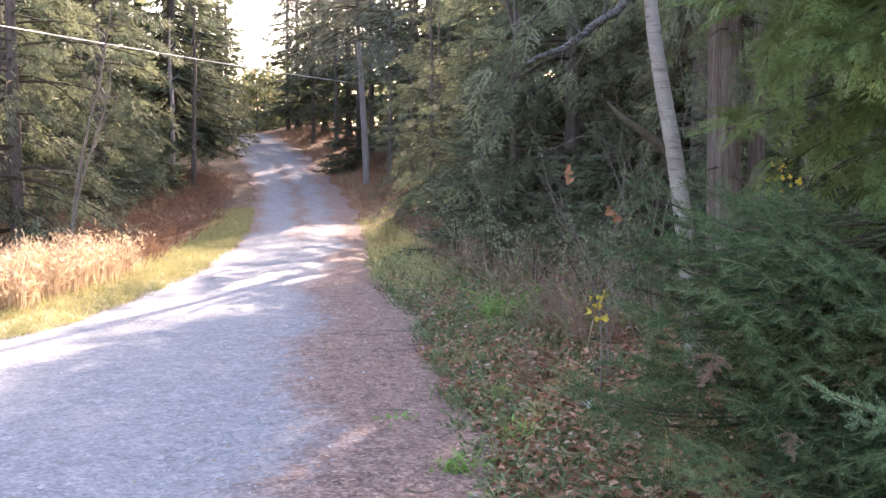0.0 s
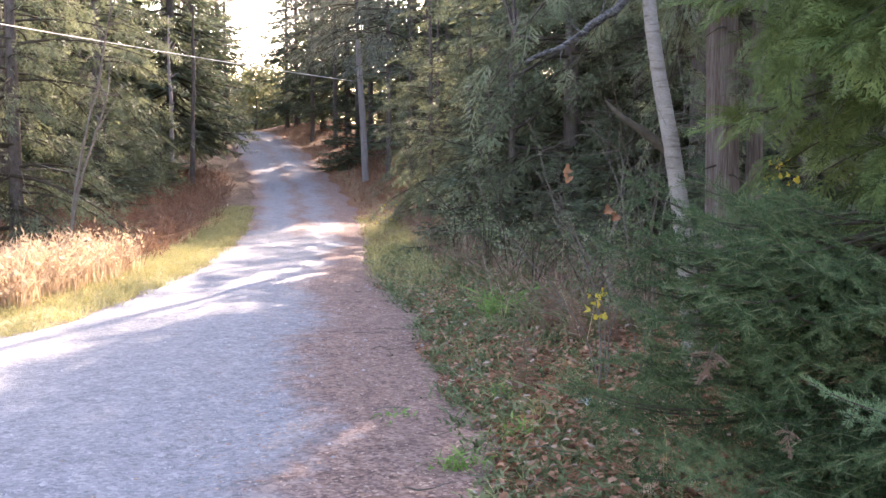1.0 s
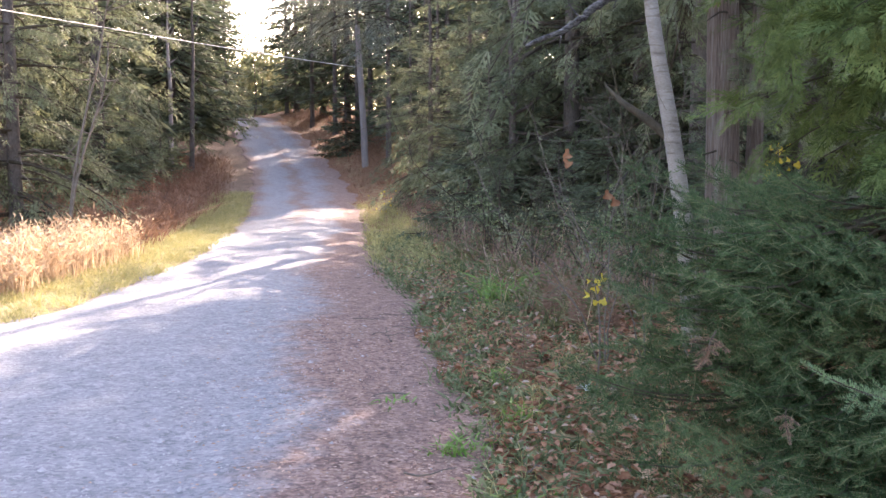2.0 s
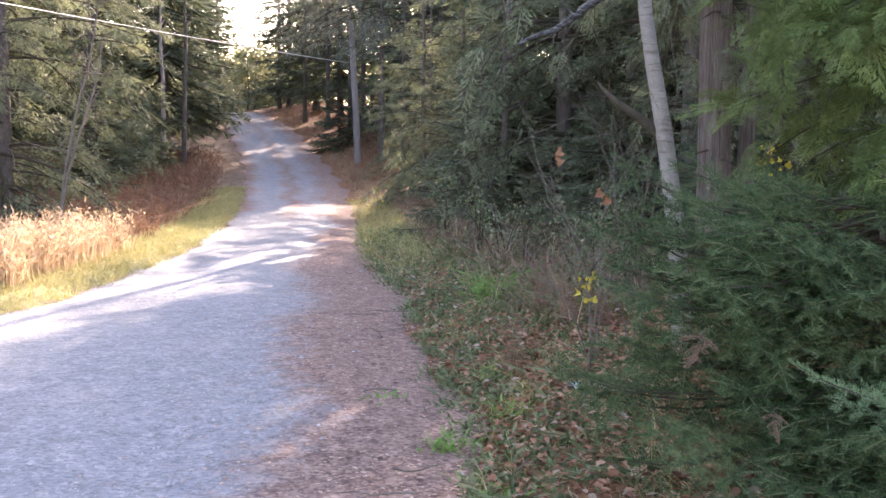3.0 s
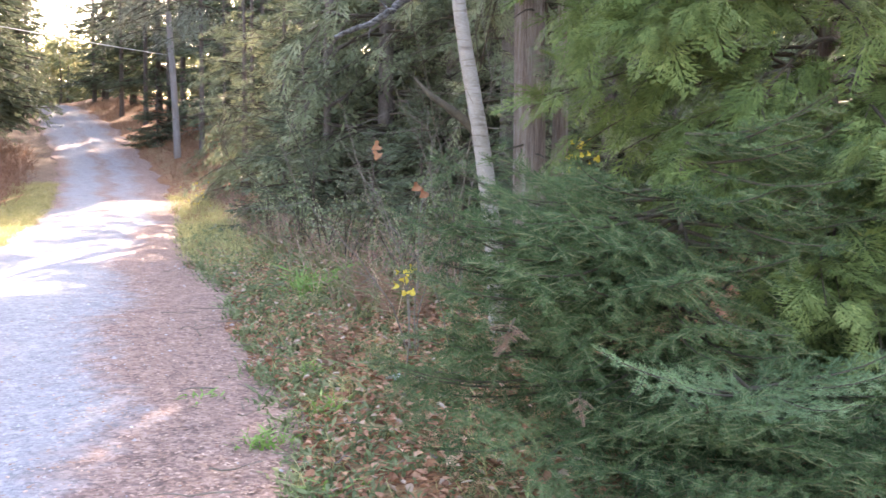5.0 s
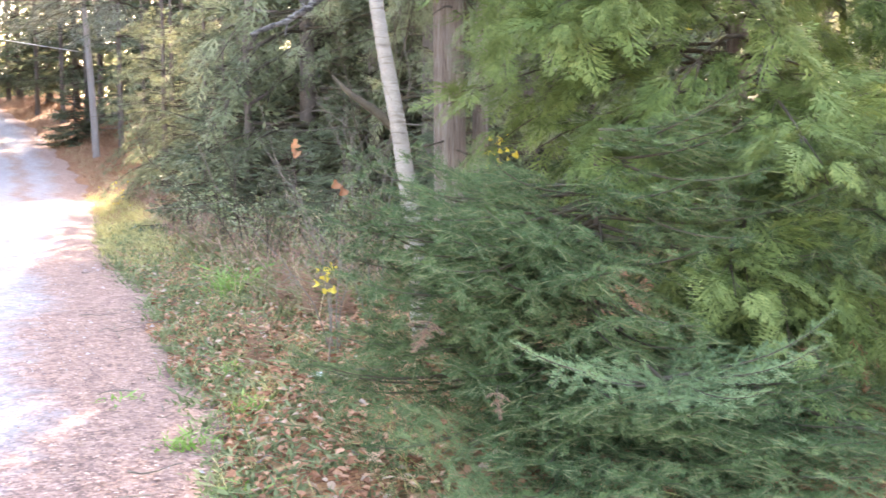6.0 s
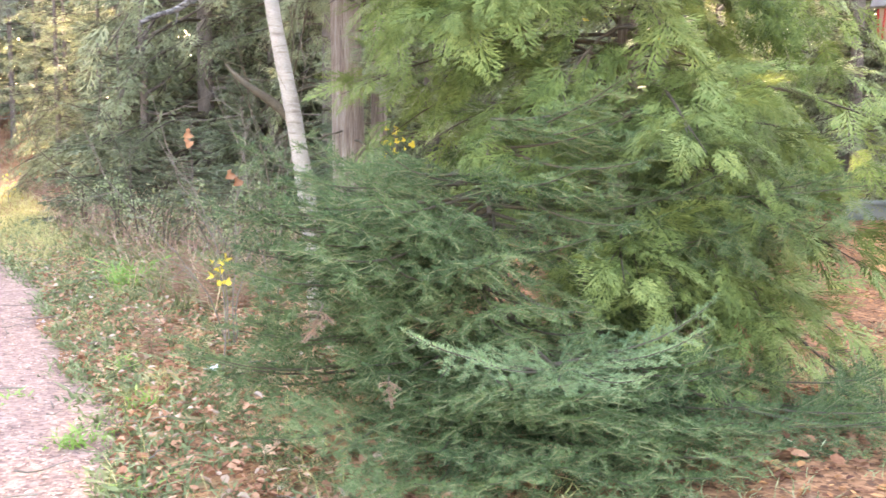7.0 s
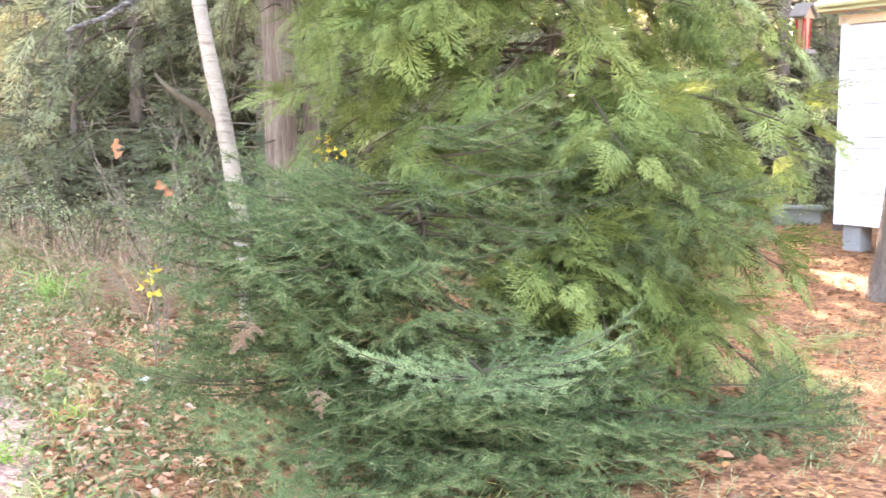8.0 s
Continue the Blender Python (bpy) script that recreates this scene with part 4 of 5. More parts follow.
def build_old_cedar():
    rng = np.random.default_rng(31)
    t = new("old_cedar")
    tm, _ = trunk_mesh(rng, 11, 0.155, M["cedar_bark"], (-0.02, 0.01), 1.25, 34, 0.02)
    part("trunk", tm, t)
    stem("trunk", bend([(0.28, 0.1, -0.2), (0.26, 0.1, 1.2), (0.30, 0.15, 3), (0.4, 0.2, 8)], 16), np.linspace(0.09, 0.03, 16), M["cedar_bark"], t, "slimmer reddish second stem", 12, 3)
    dead_limbs(rng, 1.0, 3.4, 16, 0.9, 0.012, M["twig"], t)
    part("crown", crown_mesh(rng, 11.2, 3.1, 1.9, "cedar", 120, [M["twig"], M["cedar_far"]], (7, 3), droop=0.6, spray=0.15, clump=20), t)
    lib = []
    for L, d in ((1.3, 0.5), (1.0, 0.6)):
        v, f, ix = cedar_bough(rng, L, d, 26, 0.22, 8, 4)
        lib.append(mesh("bough", v, f, [M["twig"], M["cedar_far"]], ix))
    for z, az in ((3.1, 250), (2.9, 285), (2.75, 320), (2.55, 345), (3.3, 215), (3.0, 195), (2.6, 300), (3.4, 268), (2.3, 335), (3.2, 310), (2.9, 230), (2.1, 322), (1.9, 300), (2.2, 281), (1.75, 340)):
        part("bough", lib[az % 2], t, m=Matrix.Translation((0, 0, z)) @ Matrix.Rotation(radians(az), 4, "Z") @ Matrix.Rotation(radians(rng.uniform(-5, 15)), 4, "Y") @ Matrix.Rotation(radians(rng.uniform(-20, 20)), 4, "X"))
    return tagged(t, "old twin-stemmed cedar with peeling stringy bark", "cedar tree")


old_cedar = build_old_cedar()
stand(old_cedar, 2.42, 9.35, 0)


def build_pole():
    rng = np.random.default_rng(41)
    t = new("utility_pole")
    stem("pole", bend([(0, 0, -0.3), (-0.05, 0, 1.5), (-0.14, 0, 3.0), (-0.22, 0, 4.4), (-0.26, 0, 5.1)], 16), np.linspace(0.125, 0.085, 16), M["grey_bark"], t, sides=12, seed=5)
    bm = box_bm((0.08, 0.14, 0.10), (-0.33, -0.02, 4.03), 0.015)
    bm_part("bracket", bm, M["concrete"], t, "small grey cable bracket")
    return tagged(t, "leaning grey timber pole at the lane's edge", "pole")


pole = build_pole()
stand(pole, -2.78, 40.0, 0, 1, 0)


def build_cable():
    a, b = np.array((-3.12, 40.0, 4.13)), np.array((-6.5, 10.6, 3.25))
    s = np.linspace(0, 1, 40)
    p = a + (b - a) * s[:, None]
    p[:, 2] -= 4 * 0.05 * s * (1 - s)
    v, f = tube(p, np.linspace(0.014, 0.007, 40), 6)
    tagged(new("overhead_cable", mesh("overhead_cable", v, f, [M["wire"]], smooth=True)), "pale overhead service cable strung from the pole", "cable")


build_cable()


# ---- the shed, the feeder and what stands by them ----
def build_shed():
    t = new("shed")
    W, D, H0, base = 3.2, 4.2, 2.22, 0.30
    shell = bm_part("wall", box_bm((W, D, H0), (W / 2, -D / 2, base + H0 / 2), 0.004), M["white_paint"], t)
    lap = 0.118
    bm = box_bm((0.018, D - 0.12, lap * 0.97), (0, 0, 0), 0.003, Matrix.Rotation(radians(6), 4, "Y"))
    me = bpy.data.meshes.new("siding_board")
    bm.to_mesh(me)
    bm.free()
    me.materials.append(M["white_paint"])
    for k in range(int(H0 / lap)):
        part("siding_board", me, shell, m=Matrix.Translation((-0.008, -D / 2, base + lap * (k + 0.5))))
    for y in (-0.03, -D + 0.03):
        bm_part("corner_trim", box_bm((0.05, 0.09, H0), (-0.02, y, base + H0 / 2), 0.004), M["white_paint"], shell)
    bm_part("frieze", box_bm((0.03, D + 0.1, 0.10), (-0.03, -D / 2, base + H0 - 0.03), 0.004), M["tan_trim"], t, "tan frieze board under the eave")
    bm_part("fascia", box_bm((0.03, D + 0.36, 0.13), (-0.22, -D / 2, base + H0 + 0.12), 0.004), M["pale_trim"], t, "pale yellow-green eave board")
    bm_part("soffit", box_bm((0.24, D + 0.36, 0.02), (-0.10, -D / 2, base + H0 + 0.06), 0.003), M["tan_trim"], t)
    bm_part("roof", box_bm((2.2, D + 0.44, 0.04), (0.72, -D / 2, base + H0 + 0.52), 0.006, Matrix.Rotation(radians(-22), 4, "Y")), M["shingle"], t, "mossy shingled roof")
    for y in (-0.16, -D + 0.3):
        bm_part("concrete_block", box_bm((0.2, 0.24, 0.34), (0.14, y, base - 0.17), 0.012), M["concrete"], t, "grey concrete footing block")
    for y in (-0.56, -2.2):
        bm_part("post", box_bm((0.12, 0.12, 0.5), (0.10, y, base - 0.25), 0.008), M["post"], t, "dark wooden footing post")
    return tagged(t, "white lap-sided shed raised on blocks among trees", "shed")


shed = build_shed()
shed.matrix_basis = Matrix.Translation((8.56, 9.42, 0.29)) @ Matrix.Rotation(radians(8), 4, "Z")


def build_feeder():
    t = new("bird_feeder")
    bm_part("tray", box_bm((0.16, 0.15, 0.025), (0, 0, 0.012), 0.004), M["feeder_wood"], t)
    bm_part("seed_box", box_bm((0.082, 0.082, 0.19), (0, 0, 0.12), 0.003), M["feeder_tan"], t, "tan wooden seed box")
    for a in range(4):
        for s in (-1, 1):
            turn = Matrix.Rotation(radians(90 * a), 4, "Z")
            lean = Matrix.Rotation(radians(5 * s), 4, "Y")
            bm_part("stave", box_bm((0.015, 0.010, 0.182), (0.026 * s, -0.045, 0.12), 0.003, lean), M["feeder_red"], t, "red painted stave", turn)
    bm = bmesh.new()
    prof = [(-0.075, 0.215), (0.075, 0.215), (0, 0.29)]
    va = [bm.verts.new((x, -0.055, z)) for x, z in prof]
    vb = [bm.verts.new((x, 0.055, z)) for x, z in prof]
    bm.faces.new(va), bm.faces.new(vb[::-1])
    for i in range(3):
        bm.faces.new((va[i], vb[i], vb[(i + 1) % 3], va[(i + 1) % 3]))
    bmesh.ops.recalc_face_normals(bm, faces=bm.faces)
    bm_part("gable", bm, M["feeder_tan"], t, "tan wooden gable")
    for s in (-1, 1):
        bm_part("roof_board", box_bm((0.125, 0.17, 0.014), (0.048 * s, 0, 0.262), 0.003, Matrix.Rotation(radians(43 * s), 4, "Y")), M["feeder_wood"], t, "grey weathered roof board")
    v, f = tube(np.array([(0, 0, 0.29), (0.005, 0, 0.8), (0, 0, 1.5)]), [0.003] * 3, 5)
    part("hanger", mesh("hanger", v, f, [M["wire"]]), t, "thin hanging wire")
    return tagged(t, "house-shaped wooden bird feeder with red sides hanging on a wire", "bird feeder")


feeder = build_feeder()
feeder.matrix_basis = Matrix.Translation((4.09, 4.655, 2.03)) @ Matrix.Rotation(radians(14), 4, "Z") @ Matrix.Diagonal((0.62, 0.62, 0.86, 1))


def build_edge_tree():
    rng = np.random.default_rng(51)
    t = new("maple_tree")
    tm, _ = trunk_mesh(rng, 9, 0.17, M["dark_bark"], (0.06, -0.02), 1.7, 14, 0.03)
    part("trunk", tm, t)
    v, f = tube(bend([(0.2, 0, 3.6), (-1.2, -0.9, 3.75), (-2.4, -1.9, 3.62), (-3.2, -2.4, 3.5)], 14), np.linspace(0.05, 0.015, 14), 7)
    part("limb", mesh("limb", v, f, [M["dark_bark"]], smooth=True), t, "long bare limb that carries the feeder")
    return tagged(t, "dark tree trunk with flared roots on the leafy lawn", "tree")


edge_tree = build_edge_tree()
stand(edge_tree, 7.12, 7.06, 0)


# ---- saplings and shrubs ----
def build_sapling(name, base, tips, r, material, label, seed, leaf=None, leaf_at=(), twigs=12):
    rng = np.random.default_rng(seed)
    t = new(name)
    for tip in tips:
        p = bend([(0, 0, -0.1), (tip[0] * 0.2, tip[1] * 0.3, tip[2] * 0.35), (tip[0] * 0.75, tip[1] * 0.7, tip[2] * 0.72), tip], 16) + np.cumsum(rng.normal(0, 0.022, (16, 3)) * np.linspace(0.2, 1, 16)[:, None], 0)
        pieces = [(*tube(p, np.linspace(r, r * 0.3, 16), 6), 0)]
        for _ in range(twigs):
            i = rng.integers(4, 15)
            d = rng.normal(0, 0.5, 3) + np.array([0, 0, 0.35])
            q = bend([p[i], p[i] + d * 0.3, p[i] + d * 0.55 + [0, 0, 0.08]], 6)
            pieces.append((*tube(q, np.linspace(r * 0.4, r * 0.12, 6), 4), 0))
        v, f, _ = join(pieces)
        part("stem", mesh("stem", v, f, [material], smooth=True), t)
    for at in leaf_at:
        part("leaf", leaf, t, m=Matrix.Translation(at) @ Euler((rng.uniform(0.6, 1.6), rng.uniform(-0.5, 0.5), rng.uniform(-0.8, 0.8))).to_matrix().to_4x4())
    tagged(t, label, "sapling", "saplings")
    return stand(t, base[0], base[1], 0, 1, 0)


def leaf_mesh(size, material, seed, curl=0.5):
    """A lobed, curled leaf."""
    rng = np.random.default_rng(seed)
    a = np.linspace(0, 2 * np.pi, 15)[:-1]
    r = size * (0.36 + 0.05 * np.cos(a * 5)) * rng.uniform(0.85, 1.15, 14)
    rim = np.stack([r * np.cos(a), r * np.sin(a), curl * size * (np.cos(a * 2 + rng.uniform(0, 6)) * 0.5 + rng.normal(0, 0.15, 14))], -1)
    v = np.concatenate([[[0, 0, -0.05 * size]], rim])
    return mesh("leaf", v, [(0, i + 1, (i + 1) % 14 + 1) for i in range(14)], [material], smooth=True)


orange_leaf = leaf_mesh(0.085, M["orange_leaf"], 1)
BARE = "thin bare leafless sapling with a few curled orange leaves"
build_sapling("sapling", (1.06, 7.0), [(-0.48, 0, 1.7), (0.28, 0.1, 1.25), (-0.84, 0.1, 1.4), (0.08, 0.24, 1.5)], 0.006, M["pale_twig"], BARE, 61, orange_leaf, [(-0.27, -0.16, 1.40), (-0.27, -0.16, 1.35)], 9)
build_sapling("sapling", (1.31, 6.85), [(-0.6, 0, 1.15), (0.2, 0.16, 1.9), (-0.24, 0.1, 1.6)], 0.006, M["pale_twig"], BARE, 62, orange_leaf, [(-0.29, -0.16, 1.10), (-0.25, -0.18, 1.06)], 9)
build_sapling("sapling", (1.75, 9.2), [(-0.5, 0, 2.5), (0.2, 0.2, 2.6)], 0.009, M["twig"], "slender grey leafless sapling in the undergrowth", 63)
build_sapling("sapling", (0.75, 12.0), [(-1.3, 0, 1.5), (0.6, 0.1, 1.3), (-0.5, 0.1, 2.0)], 0.008, M["twig"], "slender grey leafless sapling in the undergrowth", 64)
build_sapling("sapling", (1.1, 17.0), [(0.05, 0, 3.6)], 0.09, M["dark_bark"], "straight reddish-grey young trunk at the wood's edge", 65, twigs=14)
build_sapling("sapling", (-6.05, 17.6), [(0.72, 0.2, 3.4), (0.75, 0.4, 4.4)], 0.03, M["pale_twig"], "thin pale leaning sapling against the cedars", 66)
build_sapling("sapling", (-8.75, 38.5), [(0.1, 0.2, 6.5)], 0.1, M["dark_bark"], "bare dark trunk beside the climbing lane", 67, twigs=10)
build_sapling("sapling", (-9.35, 38.0), [(-0.1, 0.2, 6.0)], 0.10, M["grey_bark"], "bare grey trunk beside the climbing lane", 68, twigs=10)


def build_shrub(x, y, h, seed, material, label):
    """A low loose shrub: several stems and many small leaves."""
    rng = np.random.default_rng(seed)
    t = new("shrub")
    tips = []
    for _ in range(7):
        d = rng.normal(0, 0.32, 2) * h
        p = bend([(0, 0, -0.05), (d[0] * 0.4, d[1] * 0.4, h * 0.5), (d[0], d[1], h * rng.uniform(0.7, 1.05))], 9)
        p = p + np.cumsum(rng.normal(0, 0.01, (9, 3)), 0)
        v, f = tube(p, np.linspace(0.007, 0.0025, 9), 5)
        part("stem", mesh("stem", v, f, [M["twig"]]), t)
        tips.append(p[3:])
    o = np.concatenate(tips)
    o = np.repeat(o, 10, 0) + rng.normal(0, 0.085, (len(o) * 10, 3))
    d = rng.normal(0, 1, o.shape) * [1, 1, 0.5]
    d = d / np.linalg.norm(d, axis=1)[:, None] * rng.uniform(0.03, 0.06, len(o))[:, None]
    v, f = blades(o, o + d, 0.024, np.cross(d, rng.normal(0, 0.4, o.shape) + [0, 0, 1]))
    part("foliage", mesh("foliage", v, f, [material]), t)
    tagged(t, label, "shrub", "shrubs under the trees")
    stand(t, x, y, 0, 1, 0)


for k, (x, y, h) in enumerate(((0.95, 11.2, 0.75), (1.55, 10.6, 0.85), (0.55, 13.4, 0.8), (2.1, 11.6, 0.9), (1.3, 9.7, 0.55), (0.2, 15.2, 0.7), (1.75, 9.9, 0.7), (0.85, 12.3, 0.6))):
    build_shrub(x, y, h, 300 + k, M["weed"] if k % 3 else M["under"], "low loose green shrub in the undergrowth")


# ---- ground cover ----
def tufts(name, seed, pts, blades_each, hgt, spread, width, material, label, category, droop=0.5, heads=0.0):
    """Grass or weeds at many places, joined."""
    rng = np.random.default_rng(seed)
    n = len(pts) * blades_each
    p = np.repeat(np.asarray(pts, float), blades_each, 0)
    o = np.stack([p[:, 0] + rng.normal(0, spread * 0.4, n), p[:, 1] + rng.normal(0, spread * 0.4, n)], -1)
    z = height(o[:, 0], o[:, 1]) - 0.01
    b = np.column_stack([o, z])
    h = hgt * rng.uniform(0.45, 1.2, n) * (p[:, 2] if p.shape[1] > 2 else 1)
    d = rng.normal(0, 1, (n, 2)) * droop
    mid = b + np.column_stack([d * h[:, None] * 0.3, h * 0.6])
    tip = b + np.column_stack([d * h[:, None], h * rng.uniform(0.75, 1.0, n)])
    fl = rng.normal(0, 1, (n, 3)) * [1, 1, 0.1]
    v1, f1 = blades(b, mid + (tip - mid) * 0.15, width, fl)
    v2, f2 = blades(mid - (tip - mid) * 0.1, tip, width * 0.9, fl)
    pieces = [(v1, f1, 0), (v2, f2, 0)]
    if heads:
        k = rng.random(n) < heads
        for _ in range(5):
            c = tip[k] + rng.normal(0, 0.03, (k.sum(), 3))
            pieces.append((*blades(c, c + rng.normal(0, 0.045, c.shape) + [0, 0, 0.02], 0.03, rng.normal(0, 1, c.shape)), 0))
    v, f, _ = join(pieces)
    return tagged(new(name, mesh(name, v, f, [material])), label, category, kind="stuff")


def scatter(seed, n, y0, y1, side, near, far, power=1.0):
    """Places beside the road: side +1 right, -1 left, between near and far from its edge."""
    rng = np.random.default_rng(seed)
    y = y0 + (y1 - y0) * rng.random(n) ** power
    off = near + (far - near) * rng.random(n)
    x = np.where(side > 0, spline(y, 2) + off, spline(y, 1) - off)
    return np.column_stack([x, y, rng.uniform(0.6, 1.2, n)])


def leaf_litter(name, seed, xy, size, material, label, lift=0.012, tilt=1.0):
    """Curled fallen leaves, each bent along its middle, joined."""
    rng = np.random.default_rng(seed)
    n = len(xy)
    a = rng.uniform(0, 2 * np.pi, n)
    L = size * rng.uniform(0.5, 1.25, n)
    ax = np.stack([np.cos(a), np.sin(a), rng.normal(0, 0.25 * tilt, n)], -1)
    sd = np.stack([-np.sin(a), np.cos(a), rng.normal(0, 0.3 * tilt, n)], -1)
    o = np.column_stack([xy[:, 0], xy[:, 1], height(xy[:, 0], xy[:, 1]) + lift * rng.uniform(0.4, 1.8, n) + xy[:, 2]])
    up = np.column_stack([np.zeros(n), np.zeros(n), rng.uniform(0.05, 0.35, n) * L * tilt])
    w = 0.27 * L[:, None] * rng.uniform(0.7, 1.3, n)[:, None]
    l = L[:, None]
    v = np.stack([o - ax * l * 0.5, o + ax * l * 0.5, o - ax * l * 0.22 + sd * w + up, o + ax * l * 0.25 + sd * w * 0.8 + up, o - ax * l * 0.2 - sd * w + up, o + ax * l * 0.2 - sd * w * 0.9 + up], 1).reshape(-1, 3)
    k = np.arange(n)[:, None] * 6
    f = np.concatenate([k + [0, 1, 3, 2], k + [1, 0, 4, 5]])
    return tagged(new(name, mesh(name, v, f, [material])), label, "leaves", kind="stuff")


def road_rise(x, y):
    """How far the road's crown stands above the ground's height there."""
    l, r = spline(y, 1), spline(y, 2)
    u = np.clip((x - l) / (r - l), 0, 1)
    return 0.05 * (1 - (2 * u - 1) ** 2) + 0.012 * wave(x * 1.4, y * 0.6) + 0.004


rng0 = np.random.default_rng(77)
# bank and lawn leaves
p = scatter(1, 6500, 3.6, 16, 1, 0.05, 2.3, 1.3)
p[:, 2] = 0
leaf_litter("fallen_leaves", 2, p, 0.052, M["dead_leaf"], "brown fallen leaves strewn over the bank", 0.03)
q = np.column_stack([rng0.uniform(2.4, 10, 9500), rng0.uniform(2.6, 14, 9500), np.zeros(9500)])
leaf_litter("fallen_leaves", 3, q, 0.045, M["lawn_leaf"], "brown fallen leaves strewn over the lawn by the shed", 0.008, 0.55)
p = scatter(21, 700, 3.8, 14, 1, 0.1, 1.7, 1.2)
p[:, 2] = 0
leaf_litter("pale_leaves", 22, p, 0.055, M["pale_leaf"], "bleached pale leaves among the brown ones on the bank", 0.05)
q = np.column_stack([rng0.uniform(2.6, 9.5, 9000), rng0.uniform(2.8, 11, 9000), np.zeros(9000)])
leaf_litter("needle_litter", 23, q, 0.042, M["shaded_russet"], "fine reddish needle and leaf litter on the lawn", 0.006, 0.4)
# leaf pile whose dark colour carries the shade of the fir's hollow
q = np.column_stack([np.clip(rng0.normal(2.75, 0.4, 1500), 1.9, 4.0), np.clip(rng0.normal(4.3, 0.4, 1500), 3.4, 5.4), np.zeros(1500)])
leaf_litter("leaf_pile", 24, q, 0.068, M["shaded_russet"], "large brown leaves under the fir, darkened for its shade", 0.02, 0.7)
p = scatter(61, 1300, 3.6, 8.5, 1, 0.5, 1.7, 1.0)
p[:, 2] = 0.01
leaf_litter("drifted_leaves", 62, p, 0.058, M["dead_leaf"], "large purplish-brown leaves drifted along the bank", 0.045, 0.9)
# small litter on the lane's shoulder
y = 2.5 + 14 * rng0.random(9500) ** 1.4
x = spline(y, 2) - np.abs(rng0.normal(0, 0.7, 9500)) * (1 - 0.4 * smooth(8, 20, y)) + 0.1
leaf_litter("leaf_crumbs", 4, np.column_stack([x, y, road_rise(x, y)]), 0.027, M["crumb"], "small brown leaf crumbs on the gravel shoulder", 0.006, 0.3)
# weeds on the bank
tufts("bank_weeds", 5, scatter(6, 1250, 4.0, 20, 1, -0.05, 1.3, 1.0), 13, 0.09, 0.15, 0.024, M["weed"], "low mixed green weeds along the bank", "weeds", 0.9)
tufts("bank_grass", 7, scatter(8, 260, 3, 24, 1, 0.0, 1.5, 1.0), 10, 0.18, 0.12, 0.006, M["verge"], "thin dry yellow-green grass on the bank", "grass", 0.8)
tufts("bank_brush", 9, scatter(10, 640, 8.4, 26, 1, 0.9, 3.4), 9, 0.42, 0.28, 0.008, M["brush"], "dead russet brush under the trees", "brush", 0.7)
tufts("undergrowth", 31, scatter(32, 260, 8.2, 15, 1, 0.9, 3.4), 14, 0.2, 0.3, 0.04, M["under"], "leafy green undergrowth at the wood's edge", "undergrowth", 0.8)
tufts("dead_stalks", 33, scatter(34, 60, 7.5, 18, 1, 0.7, 3.2), 3, 0.8, 0.25, 0.006, M["straw"], "thin dead stalks standing in the undergrowth", "stalks", 0.4)
tufts("fresh_weeds", 11, np.array([(-0.33, 6.55, 0.6), (-0.25, 6.6, 0.5), (0.02, 5.55, 0.8), (0.1, 5.6, 0.8), (0.2, 5.65, 0.6), (0.45, 10.2, 1.9), (0.55, 10.35, 2.0), (0.66, 10.3, 2.1), (0.55, 10.0, 1.6), (0.4, 10.45, 1.7), (0.45, 6.2, 1.0), (0.4, 7.2, 0.9), (0.35, 4.8, 0.7)]), 26, 0.12, 0.16, 0.02, M["bright_weed"], "fresh green weed clumps on the shoulder", "weeds", 1.0)
tufts("edge_grass", 41, scatter(42, 260, 13, 27, 1, -0.05, 0.8), 12, 0.2, 0.16, 0.012, M["verge"], "yellow-green grass and weeds at the lane's edge", "grass", 0.8)
# left verge
tufts("verge_grass", 12, scatter(13, 2100, 7, 31, -1, -0.05, 1.05), 12, 0.13, 0.13, 0.009, M["verge"], "short yellow-green grass along the lane", "grass", 0.8)
tufts("dry_grass", 14, scatter(15, 600, 8, 15.5, -1, 0.8, 2.6), 14, 0.55, 0.16, 0.011, M["straw"], "tall dry straw-coloured grass and goldenrod", "grass", 0.3, 0.25)
tufts("bracken", 16, scatter(17, 1200, 15, 44, -1, 0.9, 6.0), 10, 0.55, 0.3, 0.02, M["russet"], "russet bracken and brambles before the wood", "bracken", 0.8)
tufts("bracken", 18, scatter(19, 600, 28, 75, 1, 0.3, 4.0), 8, 0.4, 0.3, 0.02, M["russet"], "russet undergrowth beside the climbing lane", "bracken", 0.8)
lawn = np.column_stack([rng0.uniform(1.6, 9, 900), rng0.uniform(2.4, 6.5, 900), rng0.uniform(0.5, 1.2, 900)])
tufts("lawn_grass", 20, lawn[:800], 9, 0.09, 0.1, 0.007, M["weed"], "sparse yellowing lawn grass between leaves", "grass", 1.0)


# ---- single leaves, yellow saplings and small finds ----
yellow_leaf = leaf_mesh(0.05, M["yellow_leaf"], 3)


